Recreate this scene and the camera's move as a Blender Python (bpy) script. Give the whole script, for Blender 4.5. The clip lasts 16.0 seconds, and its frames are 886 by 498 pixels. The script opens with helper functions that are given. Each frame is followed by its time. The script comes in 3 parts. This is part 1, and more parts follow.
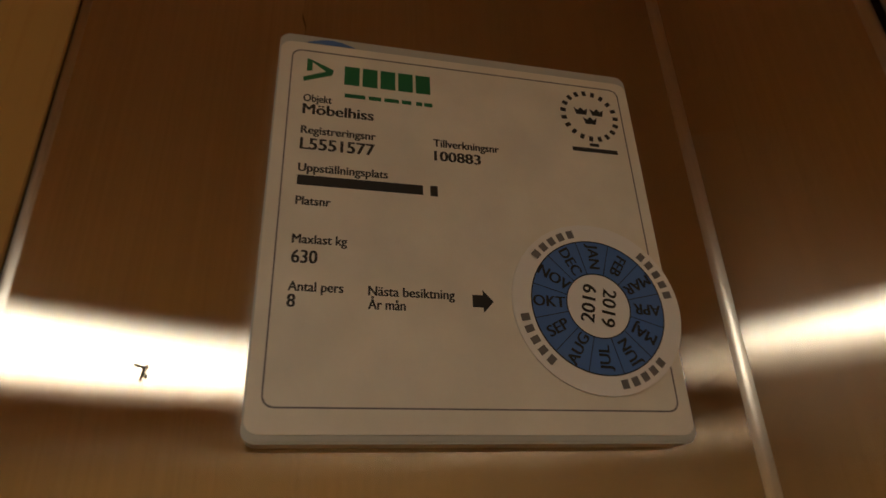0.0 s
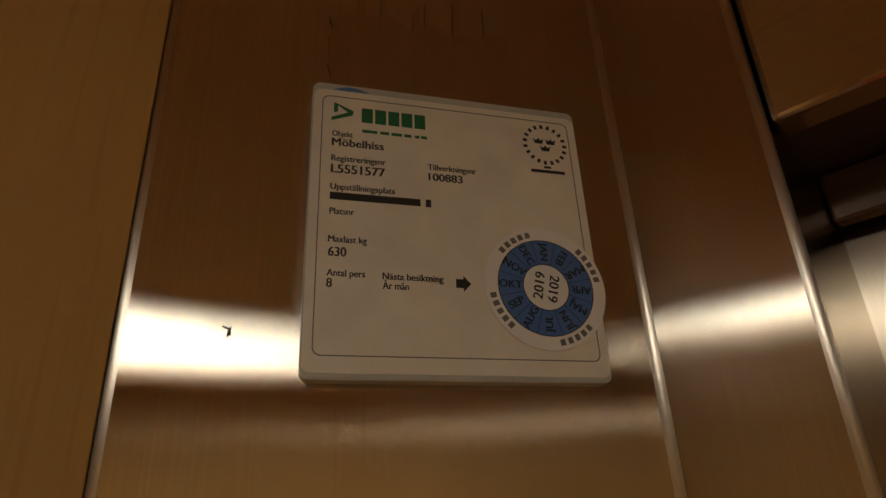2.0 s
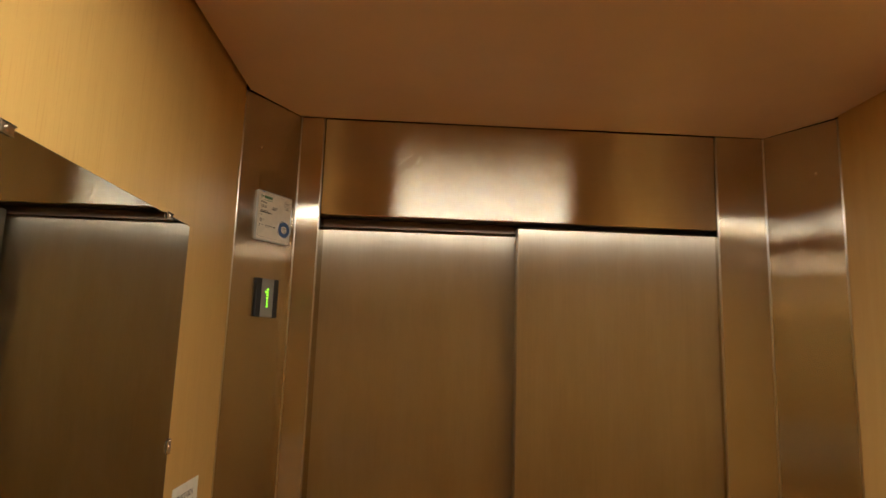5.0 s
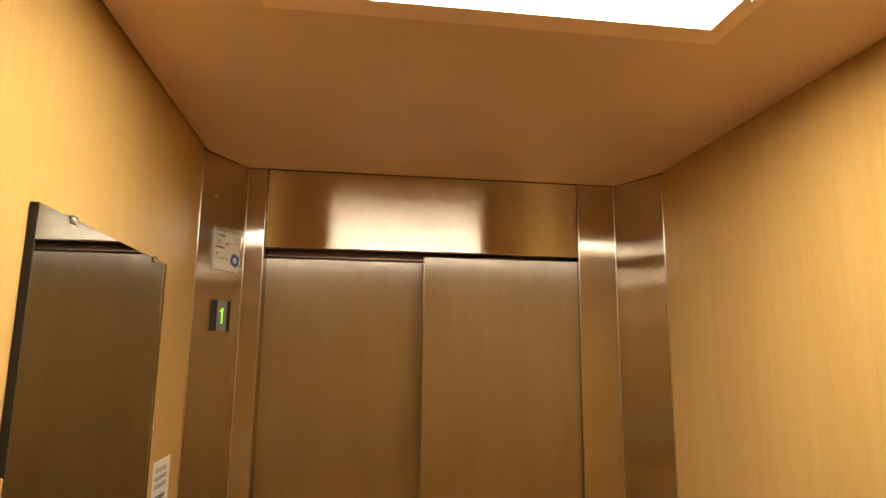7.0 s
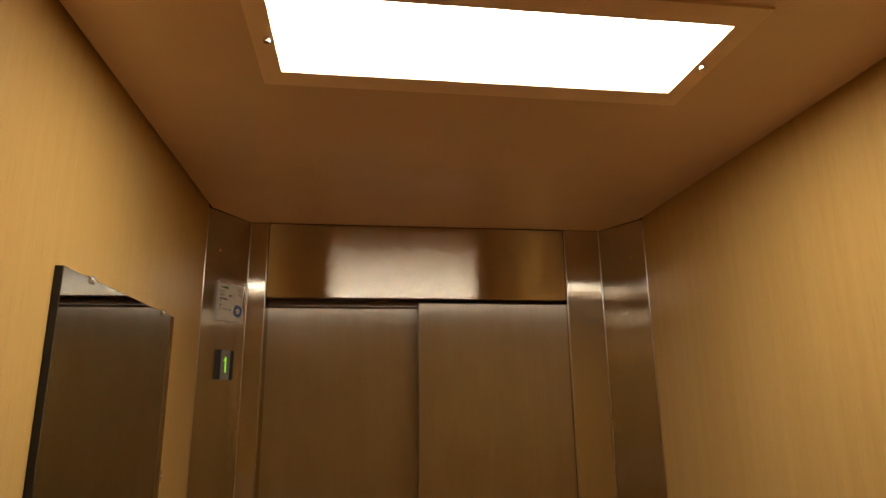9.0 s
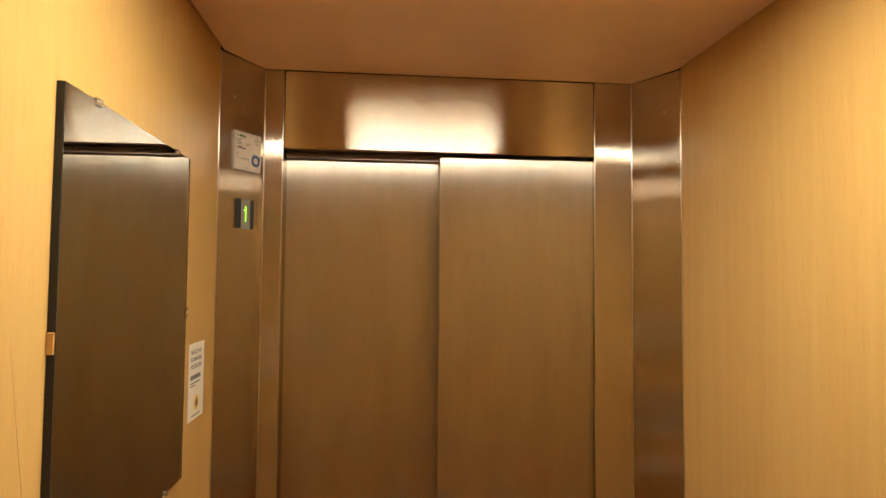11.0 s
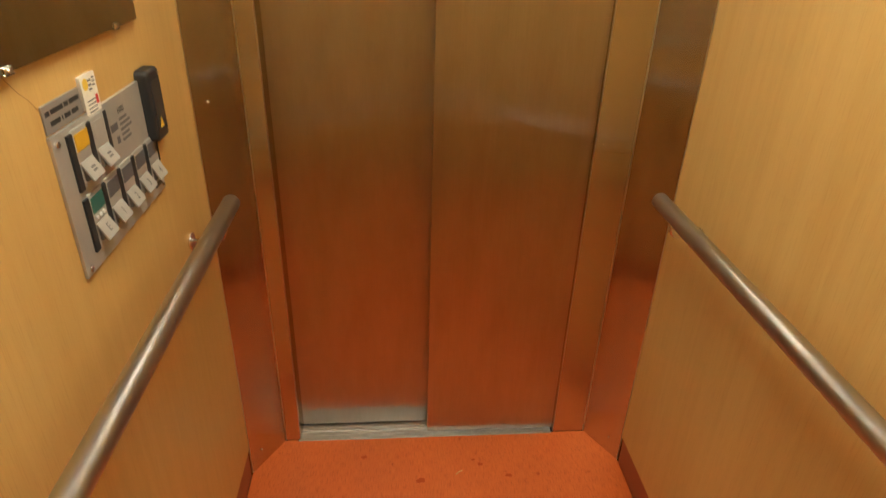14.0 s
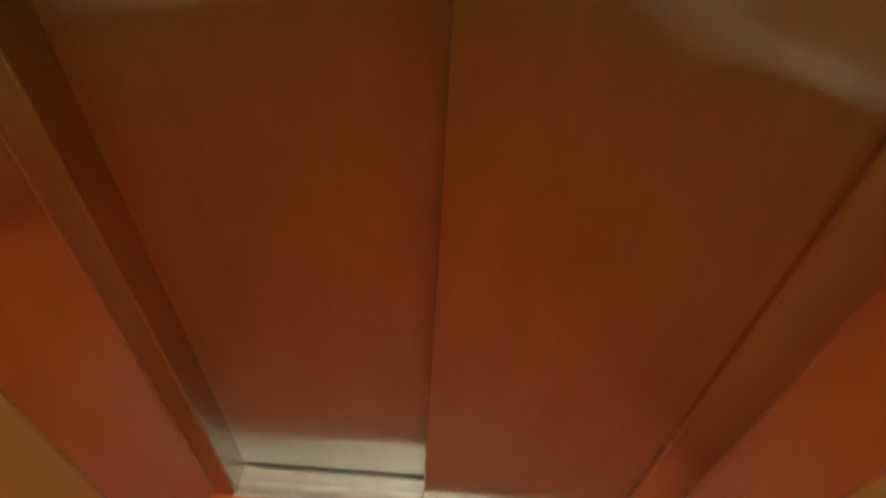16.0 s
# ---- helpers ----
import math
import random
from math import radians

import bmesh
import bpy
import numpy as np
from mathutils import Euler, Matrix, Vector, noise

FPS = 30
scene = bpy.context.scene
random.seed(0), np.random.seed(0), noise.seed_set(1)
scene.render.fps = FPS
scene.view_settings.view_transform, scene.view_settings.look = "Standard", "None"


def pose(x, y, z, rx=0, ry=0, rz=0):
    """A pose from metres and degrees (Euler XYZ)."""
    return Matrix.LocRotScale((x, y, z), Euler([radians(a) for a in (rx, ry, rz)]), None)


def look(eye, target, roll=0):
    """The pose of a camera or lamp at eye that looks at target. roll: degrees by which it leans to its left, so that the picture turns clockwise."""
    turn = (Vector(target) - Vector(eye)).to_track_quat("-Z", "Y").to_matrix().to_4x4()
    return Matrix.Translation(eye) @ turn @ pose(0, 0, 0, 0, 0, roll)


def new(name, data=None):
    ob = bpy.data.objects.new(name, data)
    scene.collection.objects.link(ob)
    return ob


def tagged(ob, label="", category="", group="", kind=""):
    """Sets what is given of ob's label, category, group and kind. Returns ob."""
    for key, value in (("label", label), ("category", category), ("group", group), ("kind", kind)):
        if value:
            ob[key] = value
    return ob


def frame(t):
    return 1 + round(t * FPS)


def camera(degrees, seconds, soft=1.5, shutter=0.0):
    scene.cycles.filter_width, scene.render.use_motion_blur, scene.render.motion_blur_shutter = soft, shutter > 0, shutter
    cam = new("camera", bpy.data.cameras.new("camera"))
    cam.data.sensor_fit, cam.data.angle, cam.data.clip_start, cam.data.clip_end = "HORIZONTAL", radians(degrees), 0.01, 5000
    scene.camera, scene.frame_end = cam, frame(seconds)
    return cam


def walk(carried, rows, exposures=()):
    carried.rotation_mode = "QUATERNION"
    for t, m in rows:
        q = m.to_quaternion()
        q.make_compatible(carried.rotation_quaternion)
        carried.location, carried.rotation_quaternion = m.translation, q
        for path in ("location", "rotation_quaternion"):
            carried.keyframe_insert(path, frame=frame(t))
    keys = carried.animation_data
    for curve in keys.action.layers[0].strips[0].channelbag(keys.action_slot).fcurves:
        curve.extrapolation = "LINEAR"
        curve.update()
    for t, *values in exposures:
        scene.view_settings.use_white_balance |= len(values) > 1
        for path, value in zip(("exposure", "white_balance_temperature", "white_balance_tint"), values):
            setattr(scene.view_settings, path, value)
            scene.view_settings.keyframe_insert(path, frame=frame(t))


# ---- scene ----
cam = camera(70.9, 16.0, shutter=0.2)
PATH = [
    (0, (-0.422, -0.137, 1.911), (-1.689, 1.143, 2.780), -2.3),
    (0.5, (-0.398, -0.168, 1.898), (-1.655, 1.162, 2.704), -2.7),
    (1, (-0.395, -0.170, 1.894), (-1.648, 1.137, 2.743), -2.7),
    (1.5, (-0.393, -0.169, 1.895), (-1.655, 1.143, 2.723), -2.7),
    (2, (-0.391, -0.172, 1.893), (-1.636, 1.163, 2.711), -2.7),
    (2.5, (-0.374, -0.197, 1.888), (-1.570, 1.206, 2.662), -2.9),
    (3, (-0.317, -0.358, 1.851), (-1.266, 1.265, 2.531), -1.6),
    (3.5, (-0.285, -0.580, 1.838), (-0.778, 1.298, 2.319), -2.1),
    (4, (-0.215, -0.771, 1.804), (-0.752, 1.092, 2.295), -0.2),
    (4.5, (-0.180, -0.993, 1.755), (-0.503, 0.957, 2.063), 1.3),
    (5, (-0.23, -1.203, 1.742), (-0.148, 0.769, 2.06), 1.9),
    (5.2, (-0.209, -1.264, 1.728), (-0.082, 0.705, 2.055), 1.8),
    (7.3, (-0.195, -1.553, 1.737), (0.089, 0.395, 2.091), 0.2),
    (7.5, (-0.197, -1.565, 1.744), (0.095, 0.357, 2.209), -0.4),
    (8, (-0.202, -1.624, 1.789), (0.11, 0.189, 2.572), -1.4),
    (8.5, (-0.181, -1.622, 1.751), (0.107, 0.266, 2.344), -1.8),
    (9, (-0.184, -1.615, 1.729), (0.076, 0.309, 2.21), -0.7),
    (11.5, (-0.177, -1.562, 1.649), (0.013, 0.429, 1.672), 0.7),
    (12, (-0.173, -1.559, 1.614), (0.017, 0.429, 1.507), 1.6),
    (12.5, (-0.169, -1.526, 1.563), (-0.003, 0.408, 1.079), 2.1),
    (13, (-0.171, -1.507, 1.533), (-0.007, 0.383, 0.9), 2.4),
    (13.5, (-0.164, -1.495, 1.511), (0.024, 0.36, 0.787), 2.8),
    (14, (-0.127, -1.456, 1.467), (0.028, 0.298, 0.518), 1.8),
    (14.5, (-0.108, -1.332, 1.402), (0.011, 0.263, 0.201), 2.3),
    (15, (-0.121, -1.112, 1.324), (0.043, 0.173, -0.2), 3.5),
    (15.3, (-0.12, -0.956, 1.321), (0.055, 0.237, -0.275), 4.5),
    (15.5, (-0.065, -0.849, 1.307), (0.031, 0.328, -0.306), 2.8),
    (15.8, (-0.025, -0.62, 1.326), (0.019, 0.582, -0.273), 3.1),
    (16, (-0.019, -0.468, 1.349), (-0.033, 0.87, -0.137), 3.9),
]
EXPOSURES = [
    (0, -0.75, 6200, 8),
    (1.5, -0.95, 6200, 8),
    (2.6, -0.95, 6200, 8),
    (3, -0.92, 6200, 6),
    (3.5, -0.55, 6200, 10),
    (4, -0.2, 6200, 9),
    (5.2, 0.05, 6200, 6),
    (6.5, 0.62, 6350, 6),
    (7.3, 0.58, 6350, 6),
    (7.6, 0.48, 6350, 6),
    (8, -0.45, 6300, 10),
    (8.5, -1.42, 6250, 12),
    (9, -0.5, 6300, 9),
    (9.2, -0.25, 6350, 7),
    (10.5, 0.64, 6350, 6),
    (11.5, 0.74, 6350, 6),
    (12, 0.88, 6300, 5),
    (12.5, 1.32, 6000, -1),
    (13.5, 1.24, 6000, -1),
    (15, 1.18, 6000, -1),
    (15.5, 1.05, 6000, -1),
    (16, 0.5, 6000, -1),
]
walk(cam, [(t, look(eye, target, roll)) for t, eye, target, roll in PATH], EXPOSURES)

# ---- world and exposure ----
world = bpy.data.worlds.new("world")
scene.world = world
world.use_nodes = True
wn = world.node_tree
sky = wn.nodes.new("ShaderNodeTexSky")
sky.sky_type = "NISHITA"
sky.sun_disc = False
sky.sun_elevation, sky.sun_rotation = radians(35), radians(90)
wn.links.new(sky.outputs["Color"], wn.nodes["Background"].inputs["Color"])
wn.nodes["Background"].inputs["Strength"].default_value = 0.1

LAMP_STRENGTH = 30.0
LAMP_COLOUR = (1.0, 0.92, 0.74)


# ---- materials ----
def material(name, colour, rough=0.5, metal=0.0, spec=0.5):
    m = bpy.data.materials.new(name)
    m.use_nodes = True
    b = m.node_tree.nodes["Principled BSDF"]
    b.inputs["Base Color"].default_value = (*colour, 1)
    b.inputs["Roughness"].default_value = rough
    b.inputs["Metallic"].default_value = metal
    b.inputs["Specular IOR Level"].default_value = spec
    return m


def node(m, kind, **values):
    n = m.node_tree.nodes.new(kind)
    for key, value in values.items():
        n.inputs[key].default_value = value
    return n


def link(m, a, b):
    m.node_tree.links.new(a, b)


def bsdf(m):
    return m.node_tree.nodes["Principled BSDF"]


def noise_at(m, scale, size=1.0, detail=4.0, rough=0.55):
    """Noise in object space, stretched by the three scales."""
    co = node(m, "ShaderNodeTexCoord")
    mp = node(m, "ShaderNodeMapping", Scale=scale)
    nz = node(m, "ShaderNodeTexNoise", Scale=size, Detail=detail, Roughness=rough)
    link(m, co.outputs["Object"], mp.inputs["Vector"])
    link(m, mp.outputs["Vector"], nz.inputs["Vector"])
    return nz.outputs["Fac"]


def ramp(m, fac, stops):
    r = node(m, "ShaderNodeValToRGB")
    e = r.color_ramp.elements
    while len(e) < len(stops):
        e.new(0.5)
    for el, (p, c) in zip(e, stops):
        el.position, el.color = p, (*c, 1)
    link(m, fac, r.inputs["Fac"])
    return r.outputs["Color"]


def mix(m, fac, a, b, blend="MIX"):
    x = m.node_tree.nodes.new("ShaderNodeMix")
    x.data_type, x.blend_type = "RGBA", blend
    for sock, v in ((x.inputs[0], fac), (x.inputs[6], a), (x.inputs[7], b)):
        if isinstance(v, (int, float)):
            sock.default_value = v
        elif isinstance(v, tuple):
            sock.default_value = (*v, 1)
        else:
            link(m, v, sock)
    return x.outputs[2]


def value_range(m, fac, low, high):
    r = node(m, "ShaderNodeMapRange")
    r.inputs["To Min"].default_value, r.inputs["To Max"].default_value = low, high
    link(m, fac, r.inputs["Value"])
    return r.outputs["Result"]


def bump(m, height, strength, distance):
    b = node(m, "ShaderNodeBump", Strength=strength, Distance=distance)
    link(m, height, b.inputs["Height"])
    link(m, b.outputs["Normal"], bsdf(m).inputs["Normal"])


def brushed(name, upright, colour=(0.635, 0.585, 0.52), along=0.008, across=0.27, kind="BECKMANN"):
    """Brushed stainless steel; its grain runs upright or level. Sharp along the grain, widely smeared across it."""
    m = material(name, colour, 0.3, 1.0)
    grain = noise_at(m, (1500, 1500, 8) if upright else (8, 1500, 1500), 1.0, 3.0, 0.7)
    cloud = noise_at(m, (12, 12, 3.2), 1.0, 5.0, 0.62)
    smear = noise_at(m, (2.2, 2.2, 1.1), 1.0, 3.0)
    col = ramp(m, grain, [(0.3, tuple(c * 0.92 for c in colour)), (0.7, tuple(min(1, c * 1.06) for c in colour))])
    dull = ramp(m, cloud, [(0.34, (0.90, 0.87, 0.83)), (0.62, (1, 1, 1))])
    base = mix(m, 1.0, col, dull, "MULTIPLY")
    g = node(m, "ShaderNodeBsdfAnisotropic", Anisotropy=1 - math.sqrt(along / across))
    g.distribution = kind
    rough = (along * across) ** 0.25
    add = node(m, "ShaderNodeMath")
    link(m, value_range(m, smear, rough - 0.015, rough + 0.015), add.inputs[0])
    link(m, value_range(m, cloud, -0.02, 0.02), add.inputs[1])
    link(m, base, g.inputs["Color"])
    link(m, add.outputs[0], g.inputs["Roughness"])
    way = node(m, "ShaderNodeCombineXYZ", X=0.0 if upright else 1.0, Z=1.0 if upright else 0.0)
    link(m, way.outputs["Vector"], g.inputs["Tangent"])
    bm = node(m, "ShaderNodeBump", Strength=0.12, Distance=0.0002)
    link(m, grain, bm.inputs["Height"])
    link(m, bm.outputs["Normal"], g.inputs["Normal"])
    link(m, g.outputs[0], m.node_tree.nodes["Material Output"].inputs["Surface"])
    return m


def laminate(name, light, dark, rough=0.38):
    """Wood-grain laminate with an upright figure."""
    m = material(name, light, rough)
    fine = noise_at(m, (55, 55, 1.6), 1.0, 6.0, 0.62)
    broad = noise_at(m, (6, 6, 0.5), 1.0, 3.0)
    pores = noise_at(m, (420, 420, 16), 1.0, 2.0)
    mid = tuple((a + b) / 2 for a, b in zip(light, dark))
    col = ramp(m, fine, [(0.30, dark), (0.5, mid), (0.72, light)])
    tone = ramp(m, broad, [(0.3, (0.92, 0.88, 0.82)), (0.7, (1.0, 1.0, 1.0))])
    col = mix(m, 1.0, col, tone, "MULTIPLY")
    spots = ramp(m, pores, [(0.33, (0.93, 0.90, 0.86)), (0.45, (1, 1, 1))])
    link(m, mix(m, 1.0, col, spots, "MULTIPLY"), bsdf(m).inputs["Base Color"])
    link(m, value_range(m, broad, rough - 0.05, rough + 0.08), bsdf(m).inputs["Roughness"])
    bump(m, fine, 0.03, 0.0005)
    return m


def speckled(name, base, spots, size, rough=0.4):
    """Terrazzo: chips of several tones in a ground colour."""
    m = material(name, base, rough)
    co = node(m, "ShaderNodeTexCoord")
    v = node(m, "ShaderNodeTexVoronoi", Scale=size)
    link(m, co.outputs["Object"], v.inputs["Vector"])
    sep = node(m, "ShaderNodeSeparateColor")
    link(m, v.outputs["Color"], sep.inputs["Color"])
    col = ramp(m, sep.outputs["Red"], spots)
    cloud = ramp(m, noise_at(m, (3, 3, 3)), [(0.3, (0.9, 0.88, 0.86)), (0.7, (1, 1, 1))])
    link(m, mix(m, 1.0, col, cloud, "MULTIPLY"), bsdf(m).inputs["Base Color"])
    return m


def worn(name, colour, rough=0.5, metal=0.0, vary=0.12, size=14.0, relief=0.03):
    """A plain surface with faint blotches and a fine tooth."""
    m = material(name, colour, rough, metal)
    cloud = noise_at(m, (1, 1, 1), size, 5.0)
    dark = tuple(c * (1 - vary) for c in colour)
    light = tuple(min(1, c * (1 + vary * 0.6)) for c in colour)
    link(m, ramp(m, cloud, [(0.3, dark), (0.7, light)]), bsdf(m).inputs["Base Color"])
    link(m, value_range(m, cloud, rough - 0.06, rough + 0.06), bsdf(m).inputs["Roughness"])
    bump(m, noise_at(m, (1, 1, 1), size * 40, 2.0), relief, 0.0005)
    return m


STEEL = brushed("steel_upright_grain", True)
GLUE = brushed("steel_with_glue_film", True, (0.565, 0.52, 0.455), 0.018)
STEEL_LEVEL = brushed("steel_level_grain", False, along=0.008, across=0.17)
DOOR_STEEL = brushed("door_steel_upright_grain", True, (0.595, 0.548, 0.485), along=0.030, across=0.36, kind="MULTI_GGX")
FOLD_STEEL = brushed("steel_bent_edge", True, along=0.04, across=0.24, kind="MULTI_GGX")
WOOD = laminate("beech_laminate", (0.610, 0.388, 0.130), (0.560, 0.346, 0.106))
CEILING = worn("ceiling_laminate", (0.76, 0.575, 0.405), 0.22, 0.0, 0.05, 5.0)
TRIM = worn("lamp_trim_paint", (0.88, 0.69, 0.50), 0.4, 0.0, 0.05)
BASE = worn("skirting_vinyl", (0.30, 0.075, 0.028), 0.45, 0.0, 0.12, 9.0)
ALU = worn("aluminium", (0.60, 0.585, 0.56), 0.40, 1.0, 0.10, 30.0)
PLATE = worn("panel_aluminium", (0.50, 0.465, 0.415), 0.46, 0.55, 0.06, 40.0)
KEY = worn("key_metal", (0.47, 0.44, 0.395), 0.45, 0.4, 0.06, 60.0)
CHROME = material("chrome", (0.84, 0.82, 0.79), 0.20, 1.0)
RAIL = worn("rail_steel", (0.50, 0.485, 0.475), 0.32, 1.0, 0.04, 20.0, 0.0)
BLACK = worn("black_plastic", (0.020, 0.020, 0.022), 0.42, 0.0, 0.15, 50.0)
GREYPLASTIC = worn("grey_plastic", (0.24, 0.22, 0.20), 0.42, 0.0, 0.06, 50.0)
DARK = worn("dark_gap", (0.015, 0.013, 0.012), 0.7, 0.0, 0.1)
MIRROR = material("mirror_silver", (0.52, 0.53, 0.51), 0.015, 1.0)
PAPER = worn("sticker_paper", (0.83, 0.785, 0.68), 0.42, 0.0, 0.08, 70.0)
DISC = worn("disc_paper", (0.88, 0.86, 0.82), 0.35, 0.0, 0.03)
WHITE = worn("white_plastic", (0.80, 0.79, 0.77), 0.4, 0.0, 0.04)
EDGE = worn("acrylic_edge", (0.52, 0.53, 0.49), 0.3, 0.0, 0.06, 60.0)
INK = material("black_ink", (0.018, 0.017, 0.017), 0.5)
GREEN_INK = material("green_ink", (0.012, 0.16, 0.055), 0.5)
BLUE_INK = material("blue_ink", (0.085, 0.185, 0.47), 0.45)
RED_INK = material("red_ink", (0.55, 0.03, 0.03), 0.5)
YELLOW_INK = material("yellow_ink", (0.78, 0.52, 0.04), 0.5)
AMBER = material("amber_window", (0.62, 0.34, 0.02), 0.35)
TEAL = material("teal_window", (0.03, 0.13, 0.11), 0.35)
SLATE = material("slate_window", (0.10, 0.10, 0.11), 0.35)
GREY_INK = material("grey_ink", (0.16, 0.15, 0.15), 0.5)
ORANGE = worn("orange_red_enamel", (0.50, 0.085, 0.025), 0.33, 0.0, 0.06, 8.0)
PLASTER = worn("white_plaster", (0.76, 0.76, 0.75), 0.7, 0.0, 0.04, 4.0)
PINK_TILE = worn("pink_tile", (0.62, 0.36, 0.26), 0.25, 0.0, 0.06, 6.0)
CREAM_TILE = worn("cream_tile", (0.72, 0.60, 0.42), 0.25, 0.0, 0.05, 6.0)
WHITE_TILE = worn("white_tile", (0.74, 0.74, 0.73), 0.22, 0.0, 0.04, 6.0)
GROUT = worn("grout", (0.50, 0.46, 0.42), 0.8, 0.0, 0.08)
STRAW = material("dry_straw", (0.60, 0.45, 0.18), 0.6)
SMUDGE = material("wet_smudge", (0.44, 0.066, 0.012), 0.5, 0.0, 0.2)
TERRAZZO = speckled("light_terrazzo", (0.55, 0.50, 0.42), [(0.0, (0.30, 0.25, 0.20)), (0.06, (0.50, 0.45, 0.37)), (0.5, (0.58, 0.53, 0.44)), (0.95, (0.66, 0.62, 0.54))], 160.0)
DARK_TERRAZZO = speckled("dark_terrazzo", (0.10, 0.10, 0.10), [(0.0, (0.03, 0.03, 0.03)), (0.45, (0.06, 0.06, 0.06)), (0.62, (0.20, 0.19, 0.18)), (0.9, (0.42, 0.40, 0.37))], 150.0)


def linoleum():
    """Orange floor covering with short dark flecks along its length, some stains and scuffs."""
    m = material("orange_linoleum", (0.72, 0.20, 0.05), 0.40, 0.0, 0.35)
    fleck = noise_at(m, (520, 34, 1), 1.0, 4.0, 0.65)
    cloud = noise_at(m, (3.2, 2.2, 1), 1.0, 4.0)
    stain = noise_at(m, (19, 23, 1), 1.0, 2.0)
    col = ramp(m, fleck, [(0.29, (0.36, 0.058, 0.012)), (0.45, (0.61, 0.128, 0.024)), (0.75, (0.71, 0.180, 0.038))])
    tone = ramp(m, cloud, [(0.3, (0.88, 0.82, 0.78)), (0.7, (1, 1, 1))])
    spot = ramp(m, stain, [(0.70, (1, 1, 1)), (0.75, (0.72, 0.52, 0.42))])
    col = mix(m, 1.0, mix(m, 1.0, col, tone, "MULTIPLY"), spot, "MULTIPLY")
    link(m, col, bsdf(m).inputs["Base Color"])
    link(m, value_range(m, cloud, 0.33, 0.46), bsdf(m).inputs["Roughness"])
    bump(m, fleck, 0.10, 0.0006)
    return m


LINO = linoleum()


def glowing(name, colour, strength):
    m = material(name, colour, 0.4)
    b = bsdf(m)
    b.inputs["Emission Color"].default_value = (*colour, 1)
    b.inputs["Emission Strength"].default_value = strength
    return m


DIFFUSER = glowing("lamp_diffuser", LAMP_COLOUR, LAMP_STRENGTH)
LED = glowing("green_led", (0.30, 1.0, 0.02), 2.2)


# ---- mesh helpers ----
def bm_box(x0, x1, y0, y1, z0, z1, bevel=0.0, seg=2):
    bm = bmesh.new()
    bmesh.ops.create_cube(bm, size=1.0)
    for v in bm.verts:
        v.co = Vector(((x0 + x1) / 2 + v.co.x * (x1 - x0), (y0 + y1) / 2 + v.co.y * (y1 - y0), (z0 + z1) / 2 + v.co.z * (z1 - z0)))
    if bevel:
        bmesh.ops.bevel(bm, geom=bm.edges[:], offset=bevel, segments=seg, profile=0.5, affect="EDGES")
    return bm


def bm_cyl(radius, depth, at, axis="y", n=20, radius2=None, bevel=0.0):
    """A cylinder centred at a place, along an axis."""
    bm = bmesh.new()
    bmesh.ops.create_cone(bm, cap_ends=True, segments=n, radius1=radius, radius2=radius if radius2 is None else radius2, depth=depth)
    if bevel:
        rim = [e for e in bm.edges if abs(e.verts[0].co.z - e.verts[1].co.z) < 1e-6]
        bmesh.ops.bevel(bm, geom=rim, offset=bevel, segments=2, profile=0.5, affect="EDGES")
    turn = {"z": Matrix.Identity(4), "y": Matrix.Rotation(radians(90), 4, "X"), "x": Matrix.Rotation(radians(90), 4, "Y")}[axis]
    bm.transform(Matrix.Translation(at) @ turn)
    for f in bm.faces:
        f.smooth = len(f.verts) == 4
    return bm


def bm_dome(radius, height):
    """A low round head that faces -y."""
    bm = bmesh.new()
    bmesh.ops.create_uvsphere(bm, u_segments=16, v_segments=10, radius=radius)
    bm.transform(Matrix.Diagonal((1, height / radius, 1, 1)))
    for f in bm.faces:
        f.smooth = True
    return bm


def bm_prism(outline, y0, y1):
    """A flat outline in x and z given depth along y."""
    bm = bmesh.new()
    a = [bm.verts.new((x, y0, z)) for x, z in outline]
    b = [bm.verts.new((x, y1, z)) for x, z in outline]
    n = len(outline)
    bm.faces.new(a)
    bm.faces.new(b[::-1])
    for i in range(n):
        bm.faces.new((a[i], b[i], b[(i + 1) % n], a[(i + 1) % n]))
    bmesh.ops.recalc_face_normals(bm, faces=bm.faces[:])
    return bm


def bm_slab(outline, z0, z1):
    """A flat outline in x and y given height along z."""
    bm = bm_prism(outline, z0, z1)
    for v in bm.verts:
        v.co = Vector((v.co.x, v.co.z, v.co.y))
    bmesh.ops.recalc_face_normals(bm, faces=bm.faces[:])
    return bm


def rounded(x0, x1, z0, z1, r, n=5):
    pts = []
    for cx, cz, a0 in ((x1 - r, z1 - r, 0), (x0 + r, z1 - r, 90), (x0 + r, z0 + r, 180), (x1 - r, z0 + r, 270)):
        for i in range(n + 1):
            a = radians(a0 + 90 * i / n)
            pts.append((cx + r * math.cos(a), cz + r * math.sin(a)))
    return pts


def bm_ring(outer, inner, y0, y1):
    """A flat ring between two outlines of as many points each."""
    bm = bmesh.new()
    n = len(outer)
    rows = [[bm.verts.new((x, y, z)) for x, z in pts] for pts, y in ((outer, y0), (inner, y0), (inner, y1), (outer, y1))]
    for i in range(n):
        j = (i + 1) % n
        for k in range(4):
            a, b = rows[k], rows[(k + 1) % 4]
            bm.faces.new((a[i], a[j], b[j], b[i]))
    bmesh.ops.recalc_face_normals(bm, faces=bm.faces[:])
    return bm


